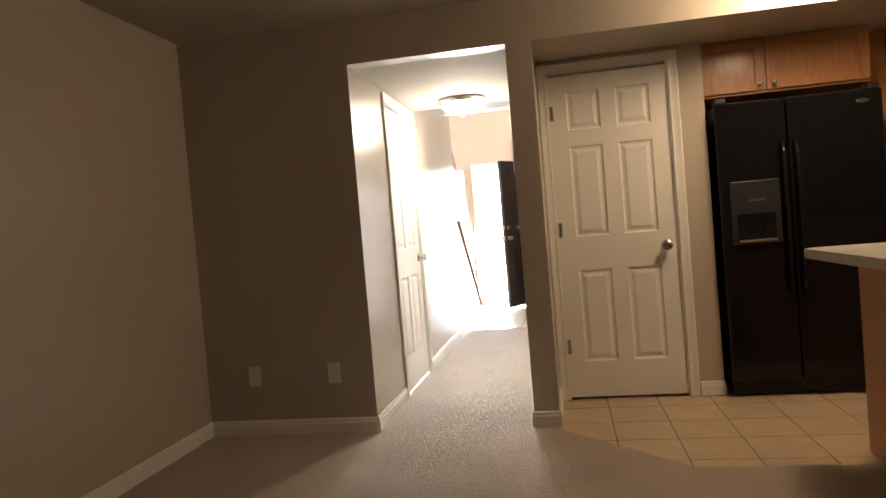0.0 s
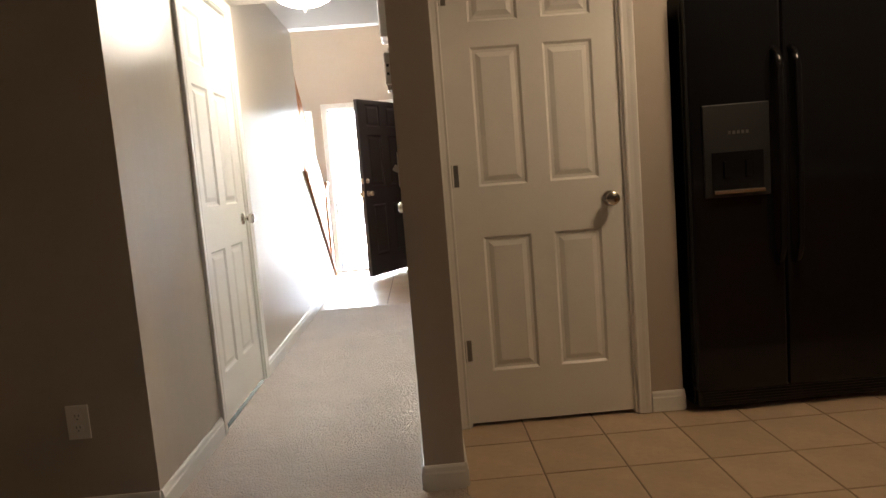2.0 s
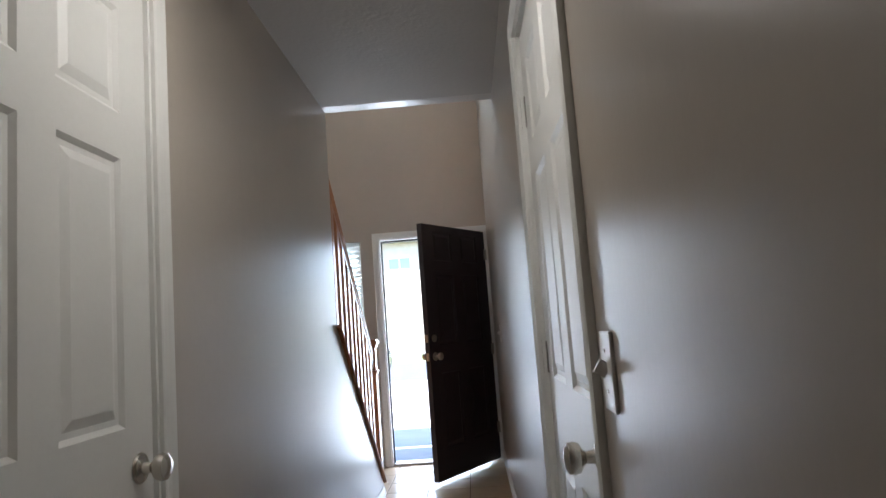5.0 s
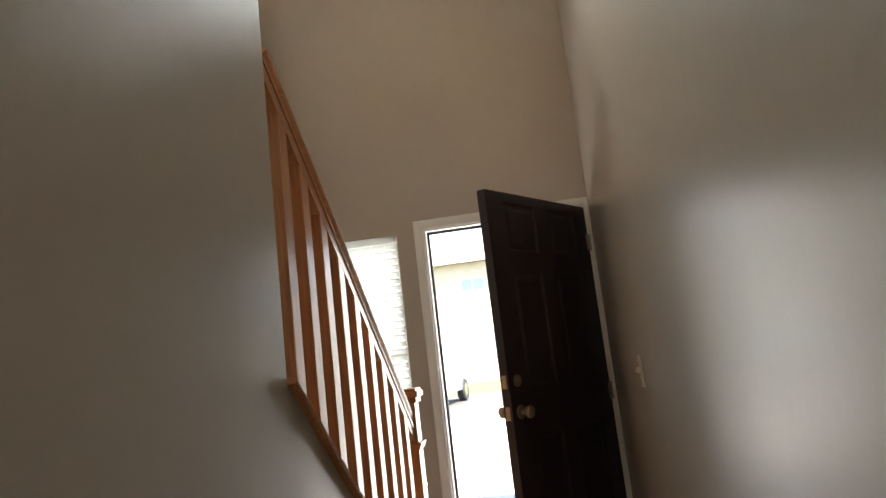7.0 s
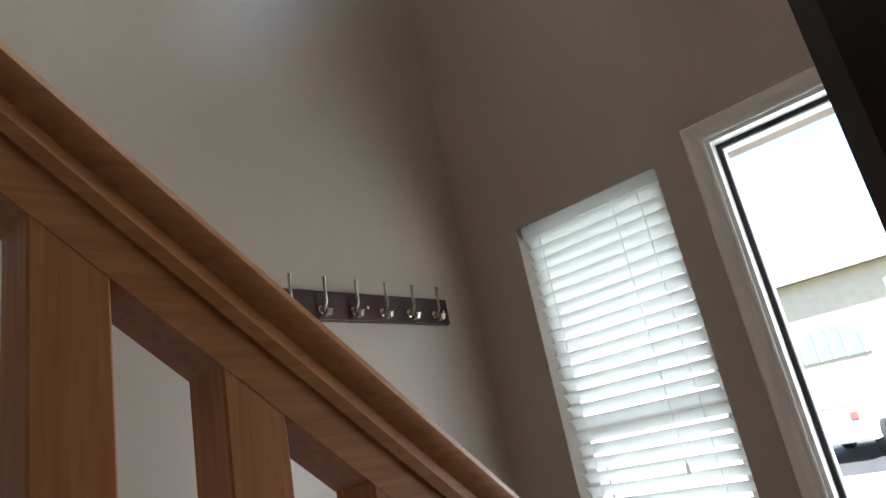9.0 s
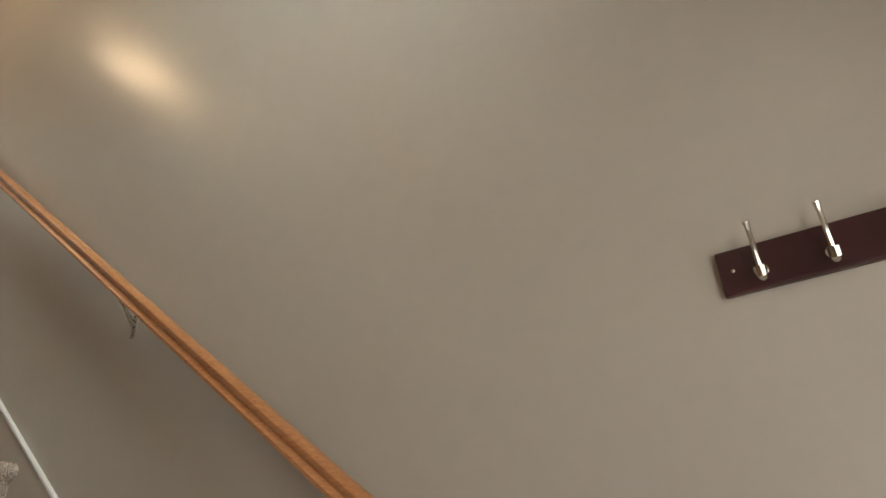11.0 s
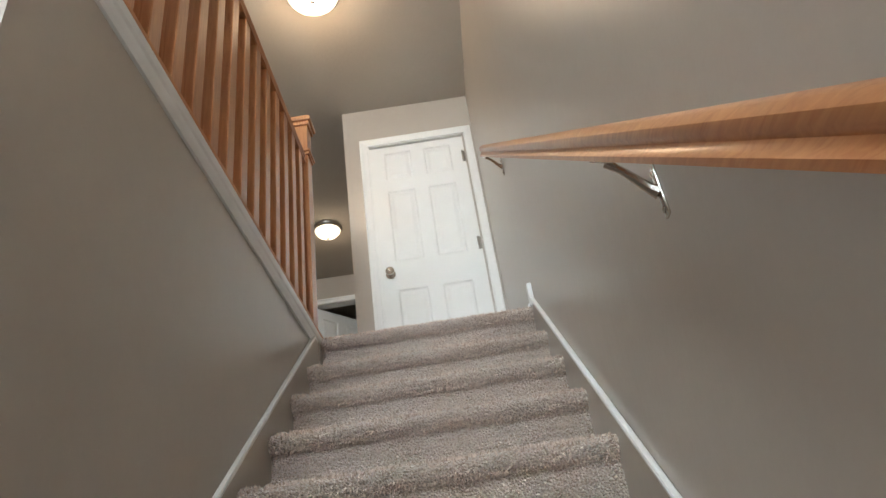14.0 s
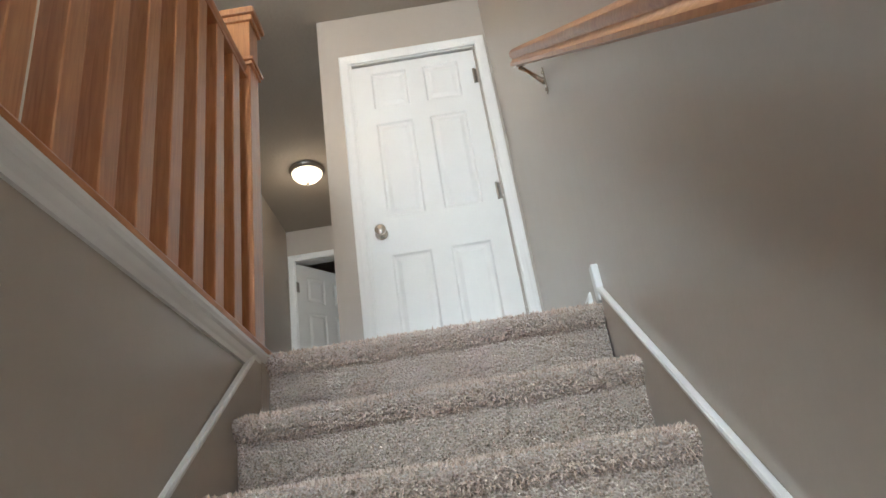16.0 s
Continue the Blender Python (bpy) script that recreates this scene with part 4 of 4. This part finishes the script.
# ---------------------------------------------------------------- kitchen
FX0, FX1, FY, FZ = 2.065, 2.965, 0.44, 1.755
fr = empty("refrigerator", pose(FX0, FY, 0), "black side by side refrigerator with an ice dispenser", "refrigerator")
fw = FX1 - FX0
part("body", boxes((0.006, fw - 0.006, 0.065, 0.69, 0.02, FZ - 0.02), bevel=0.006), BLACKG, fr)
part("kick_grille", boxes((0.02, fw - 0.02, 0.05, 0.066, 0.015, 0.085), *[(0.04, fw - 0.04, 0.044, 0.052, 0.024 + 0.012 * k, 0.030 + 0.012 * k) for k in range(5)]), BLACKM, fr)
for x0, x1, nm in ((0.0, 0.385, "freezer_door"), (0.391, fw, "fridge_door")):
    d = part(nm, boxes((x0, x1, 0.0, 0.062, 0.095, FZ - 0.018), bevel=0.012), BLACKG, fr, "black gloss door")
    hxx = 0.352 if nm == "freezer_door" else 0.424
    part("handle", tube(bmesh.new(), [(hxx, 0.004, 0.62), (hxx, -0.030, 0.64), (hxx, -0.048, 0.70), (hxx, -0.054, 1.05), (hxx, -0.048, 1.40), (hxx, -0.030, 1.46), (hxx, 0.004, 1.48)], 0.014, 12), BLACKG, d, "curved black bar handle", True)
    if nm == "freezer_door":
        part("dispenser", boxes((0.055, 0.325, -0.010, 0.004, 0.905, 1.275), bevel=0.004), BLACKM, d, "black dispenser panel")
        part("recess", boxes((0.085, 0.295, -0.0135, -0.009, 0.935, 1.085)), BLACKG, d, "dark dispenser recess")
        for px in (0.13, 0.22):
            part("paddle", boxes((px, px + 0.03, -0.022, -0.012, 0.98, 1.05), bevel=0.004), BLACKG, d)
        part("drip_tray", boxes((0.085, 0.295, -0.030, -0.010, 0.918, 0.934), bevel=0.003), NICKEL, d, "metal rimmed drip tray")
        part("control_marks", boxes(*[(0.155 + 0.018 * k, 0.166 + 0.018 * k, -0.0115, -0.0095, 1.155, 1.168) for k in range(5)]), STEEL, d, "row of grey control marks")
    else:
        bm = lathe(bmesh.new(), [(0.001, 0.004), (0.8, 0.004), (1.0, 0.0)], None, 28)
        for v in bm.verts:
            v.co = Vector((fw - 0.105 + v.co.x * 0.036, -0.0005 - v.co.z, 1.672 + v.co.y * 0.015))
        bmesh.ops.recalc_face_normals(bm, faces=bm.faces)
        part("badge", bm, NICKEL, d, "oval silver badge")
for x in (0.04, fw - 0.04):
    part("top_hinge", boxes((x - 0.03, x + 0.03, 0.01, 0.10, FZ - 0.018, FZ + 0.012), bevel=0.006), BLACKM, fr, "hinge cover")


def shaker(parent, x0, x1, z0, z1, y, knob_at=None, mat=None):
    """A framed cabinet door with a flat sunk panel, facing -y."""
    mat = mat or CABINET
    s = 0.055
    bm = boxes((x0, x0 + s, y - 0.02, y, z0, z1), (x1 - s, x1, y - 0.02, y, z0, z1), (x0 + s, x1 - s, y - 0.02, y, z0, z0 + s), (x0 + s, x1 - s, y - 0.02, y, z1 - s, z1), bevel=0.002)
    box(bm, x0 + s - 0.004, x1 - s + 0.004, y - 0.010, y - 0.003, z0 + s - 0.004, z1 - s + 0.004)
    d = part("cabinet_door", bm, mat, parent)
    if knob_at:
        part("knob", lathe(bmesh.new(), [(0.006, 0), (0.005, 0.012), (0.013, 0.018), (0.014, 0.024), (0.009, 0.029), (0.001, 0.030)], Matrix.Translation((knob_at[0], y - 0.02, knob_at[1])) @ pose(0, 0, 0, 90, 0, 0), 14), BRASS, d, "small brass knob", True)
    return d


uc = empty("wall_cabinet", Matrix(), "stained maple cabinet above the refrigerator", "cabinet", "wall cabinets")
part("body", boxes((2.036, 2.985, 0.61, YK, 1.80, ZS)), CABINET, uc)
shaker(uc, 2.045, 2.400, 1.815, ZS - 0.01, 0.61, (2.365, 1.85))
shaker(uc, 2.408, 2.975, 1.815, ZS - 0.01, 0.61, (2.445, 1.85))
uc = empty("wall_cabinet", Matrix(), "tall stained maple wall cabinet beside the refrigerator", "cabinet", "wall cabinets")
part("body", boxes((2.990, 3.20, 0.80, YK, 1.37, ZS)), CABINET, uc)
shaker(uc, 2.996, 3.195, 1.38, ZS - 0.01, 0.80, (3.03, 1.43))
bc = empty("base_cabinet", Matrix(), "stained maple base cabinet with a drawer", "cabinet")
part("body", boxes((2.995, XK, 0.56, YK, 0.10, 0.87), (2.995, XK, 0.63, YK, 0.0, 0.10)), CABINET, bc)
part("drawer", boxes((3.01, 3.46, 0.54, 0.56, 0.70, 0.855), bevel=0.003), CABINET, bc)
shaker(bc, 3.01, 3.46, 0.115, 0.685, 0.56, (3.42, 0.62))
shaker(bc, 3.475, 3.92, 0.115, 0.855, 0.56)
ct = empty("worktop", Matrix(), "grey laminate worktop with a low splashback", "worktop")
part("top", boxes((2.99, XK, 0.52, YK, 0.87, 0.91), bevel=0.006), STONE, ct)
part("splashback", boxes((2.99, XK, YK - 0.025, YK, 0.91, 1.01), bevel=0.003), STONE, ct)

pn = empty("peninsula_cabinet", Matrix(), "stained maple breakfast bar cabinet with panelled end", "cabinet")
part("body", boxes((2.43, XK, -1.12, -0.505, 0.0, 0.885), bevel=0.002), CABINET, pn)
part("end_panel", boxes((2.415, 2.43, -1.13, -0.495, 0.0, 0.885), bevel=0.003), CABINET, pn, "stained maple end panel")
bar = empty("bar_worktop", Matrix(), "grey laminate breakfast bar top with rounded corners", "worktop")
bm = bmesh.new()
cs, r = [], 0.06
for cx, cy, a0 in ((2.18 + r, -1.36 + r, 180), (XK - 0.002, -1.36, 0), (XK - 0.002, -0.505, 0), (2.18 + r, -0.505 - r, 90)):
    if cx < 3:
        cs += [(cx + r * math.cos(radians(a0 + (90 * k / 6))), cy + r * math.sin(radians(a0 + (90 * k / 6)))) for k in range(7)]
    else:
        cs.append((cx, cy))
lo = [bm.verts.new((x, y, 0.885)) for x, y in cs]
hi = [bm.verts.new((x, y, 0.925)) for x, y in cs]
for i in range(len(cs)):
    bm.faces.new((lo[i], lo[(i + 1) % len(cs)], hi[(i + 1) % len(cs)], hi[i]))
bm.faces.new(lo[::-1]), bm.faces.new(hi)
bmesh.ops.bevel(bm, geom=[e for e in bm.edges if abs(e.verts[0].co.z - e.verts[1].co.z) < 1e-4], offset=0.006, segments=2, affect='EDGES')
bmesh.ops.recalc_face_normals(bm, faces=bm.faces)
part("top", bm, STONE, bar)
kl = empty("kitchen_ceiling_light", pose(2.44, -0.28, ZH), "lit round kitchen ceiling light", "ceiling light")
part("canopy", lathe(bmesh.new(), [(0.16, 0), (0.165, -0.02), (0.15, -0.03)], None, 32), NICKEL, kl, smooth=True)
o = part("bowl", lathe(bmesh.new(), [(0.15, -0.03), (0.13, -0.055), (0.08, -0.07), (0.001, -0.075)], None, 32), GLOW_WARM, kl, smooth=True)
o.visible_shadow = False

# ---------------------------------------------------------------- outdoors
structure("ground", [(-400, 400, YF + 0.14, 900, -0.30, -0.12)], GRASS, "dry lawn reaching the horizon", "ground")
structure("porch_slab", [(-2.2, 2.2, YF + 0.14, YF + 2.4, -0.12, -0.03)], CONCRETE, "pale concrete porch slab", "pavement")
structure("path", [(-7.0, 1.4, YF + 2.4, YF + 9.0, -0.12, -0.10)], CONCRETE, "pale concrete drive and front path", "pavement")
structure("pavement", [(-60, 60, YF + 9.0, YF + 10.6, -0.12, -0.09)], CONCRETE, "pale concrete pavement", "pavement")
structure("road", [(-80, 80, YF + 10.6, YF + 19.0, -0.20, -0.115)], ASPHALT, "grey asphalt road", "road")
structure("porch_roof", [(-2.6, 2.6, YF + 0.14, YF + 1.35, 2.60, 2.75), (-2.6, 2.6, YF + 1.20, YF + 1.35, 2.38, 2.60)], STUCCO, "stucco porch roof and beam", "roof")
for x in (-2.3, 2.3):
    whole("porch_post", boxes((x - 0.12, x + 0.12, YF + 1.15, YF + 1.39, -0.03, 2.38), (x - 0.16, x + 0.16, YF + 1.11, YF + 1.43, -0.03, 0.10), bevel=0.01), STUCCO, "square stucco porch post", "post", group="porch posts")


def house(m, w, d, h, label):
    g = empty("house", m, label, "house", "houses across the road")
    part("wall", boxes((-w / 2, w / 2, 0, d, -0.1, h)), STUCCO, g)
    bm = bmesh.new()
    pts = [(-w / 2 - 0.5, -0.5, h), (w / 2 + 0.5, -0.5, h), (w / 2 + 0.5, d + 0.5, h), (-w / 2 - 0.5, d + 0.5, h), (-w / 4, d / 2, h + 2.2), (w / 4, d / 2, h + 2.2)]
    v = [bm.verts.new(p) for p in pts]
    for f in ((0, 1, 5, 4), (1, 2, 5), (2, 3, 4, 5), (3, 0, 4), (3, 2, 1, 0)):
        bm.faces.new([v[i] for i in f])
    bmesh.ops.recalc_face_normals(bm, faces=bm.faces)
    part("roof", bm, ROOF, g, "dark shingle roof")
    for x, z, ww, hh in ((-w * 0.3, 1.0, 1.4, 1.3), (w * 0.12, 1.0, 1.4, 1.3), (-w * 0.3, h - 1.9, 1.2, 1.2), (w * 0.12, h - 1.9, 1.2, 1.2)):
        q = part("window", boxes((x, x + ww, -0.03, 0.02, z, z + hh)), WHITE, g, "white framed window")
        part("pane", boxes((x + 0.08, x + ww / 2 - 0.03, -0.045, -0.03, z + 0.08, z + hh - 0.08), (x + ww / 2 + 0.03, x + ww - 0.08, -0.045, -0.03, z + 0.08, z + hh - 0.08)), SKYGLASS, q)
    gd = part("garage_door", boxes((w * 0.30, w * 0.48, -0.04, 0.02, 0, 2.2), *[(w * 0.30, w * 0.48, -0.05, -0.035, 0.05 + 0.55 * k, 0.55 + 0.55 * k) for k in range(4)]), WHITE, g, "white sectional garage door")
    bm = bmesh.new()
    ring = [(math.cos(math.pi * k / 14), math.sin(math.pi * k / 14)) for k in range(15)]
    f = [bm.verts.new((-0.6 + 1.3 * a, -0.05, 2.3 + 1.3 * b)) for a, b in ring]
    bm.faces.new(f)
    q = part("arched_window", bm, SKYGLASS, g, "arched window over the entrance")
    part("bars", boxes(*[(-0.6 + 1.3 * math.cos(a) - 0.03, -0.6 + 1.3 * math.cos(a) + 0.03, -0.08, -0.05, 2.3, 2.3 + 1.3 * math.sin(a)) for a in (0.6, 1.2, 1.57, 1.95, 2.5)]), WHITE, q)
    return g


house(pose(-5, YF + 27, 0), 15, 9, 5.4, "beige stucco two storey house across the road")
house(pose(13, YF + 27, 0), 14, 9, 5.2, "beige stucco house with a garage across the road")
house(pose(-23, YF + 27, 0), 15, 9, 5.4, "pale stucco house farther along the road")

car = empty("car", pose(-3.1, YF + 15.0, -0.115, 0, 0, 84), "silver hatchback parked at the kerb", "car")
bm = bmesh.new()
side = [(-2.1, 0.35), (-2.15, 0.75), (-2.05, 0.98), (-1.65, 1.42), (-1.2, 1.50), (0.2, 1.48), (0.95, 1.05), (1.9, 0.90), (2.15, 0.70), (2.15, 0.35)]
rows = []
for y, s in ((-0.86, 0.96), (-0.80, 1.0), (0.80, 1.0), (0.86, 0.96)):
    rows.append([bm.verts.new((x * s, y * (1 if z < 1.0 else 0.86), 0.35 + (z - 0.35) * s)) for x, z in side])
for p, q in zip(rows, rows[1:]):
    for i in range(len(side)):
        bm.faces.new((p[i], p[(i + 1) % len(side)], q[(i + 1) % len(side)], q[i]))
bm.faces.new(rows[0][::-1]), bm.faces.new(rows[-1])
bmesh.ops.recalc_face_normals(bm, faces=bm.faces)
part("body", bm, CARP, car, "silver painted body", True)
for x0, x1 in ((-1.55, -0.55), (-0.45, 0.35)):
    part("side_window", boxes((x0, x1, -0.80, 0.80, 1.02, 1.40), bevel=0.03), SKYGLASS, car, "side glass with the sky's reflection in its colour")
bm = bmesh.new()
bm.faces.new([bm.verts.new(p) for p in ((-2.04, -0.62, 1.02), (-2.04, 0.62, 1.02), (-1.70, 0.58, 1.40), (-1.70, -0.58, 1.40))])
part("rear_window", bm, SKYGLASS, car, "rear window with the sky's reflection in its colour")
for y in (-0.66, 0.66):
    part("tail_lamp", boxes((-2.17, -2.08, y - 0.07, y + 0.07, 0.74, 0.90), bevel=0.02), TAIL, car, "red tail lamp")
for x in (-1.35, 1.35):
    for y in (-0.80, 0.80):
        w = part("wheel", lathe(bmesh.new(), [(0.20, -0.10), (0.30, -0.11), (0.33, -0.08), (0.33, 0.08), (0.30, 0.11), (0.20, 0.10)], Matrix.Translation((x, y, 0.33)) @ pose(0, 0, 0, 90, 0, 0), 24), TYRE, car, "black tyre", True)
        part("rim", lathe(bmesh.new(), [(0.19, -0.105), (0.14, -0.09), (0.03, -0.10), (0.001, -0.10), (0.001, 0.10), (0.03, 0.10), (0.14, 0.09), (0.19, 0.105)], Matrix.Translation((x, y, 0.33)) @ pose(0, 0, 0, 90, 0, 0), 20), NICKEL, w, "alloy rim", True)

# ---------------------------------------------------------------- floor tiles
def tiles(x0, x1, y0, y1, ox, oy, pitch, inside):
    w = pitch - 0.006
    me = mesh_of("tile", boxes((0, w, 0, w, -0.012, 0.0), bevel=0.0015), TILE)
    cut = {}
    nx0, nx1 = math.floor((x0 - ox) / pitch), math.ceil((x1 - ox) / pitch)
    ny0, ny1 = math.floor((y0 - oy) / pitch), math.ceil((y1 - oy) / pitch)
    for i in range(nx0, nx1):
        for j in range(ny0, ny1):
            a, b = ox + i * pitch + 0.003, oy + j * pitch + 0.003
            xa, xb, ya, yb = max(a, x0), min(a + w, x1), max(b, y0), min(b + w, y1)
            if xb - xa < 0.01 or yb - ya < 0.01 or not inside(xa, xb, ya, yb):
                continue
            if xb - xa > w - 1e-4 and yb - ya > w - 1e-4:
                data = me
            else:
                key = (round(xb - xa, 3), round(yb - ya, 3))
                if key not in cut:
                    cut[key] = mesh_of("tile", boxes((0, xb - xa, 0, yb - ya, -0.012, 0.0), bevel=0.0012), TILE)
                data = cut[key]
            t = new("tile", data)
            t.parent = tile_floor
            t.matrix_basis = pose(xa, ya, -0.003 + random.uniform(-0.0004, 0.0004))


tiles(1.052, XK, -0.652, YK, 1.335, 0.045, 0.302, lambda a, b, c, d: not (a > 2.2 and c > 0.75) and not (a < 1.9 and c > YP + 0.1))
tiles(XS, W, 3.594, YF, 0.0, 3.594, 0.305, lambda a, b, c, d: True)
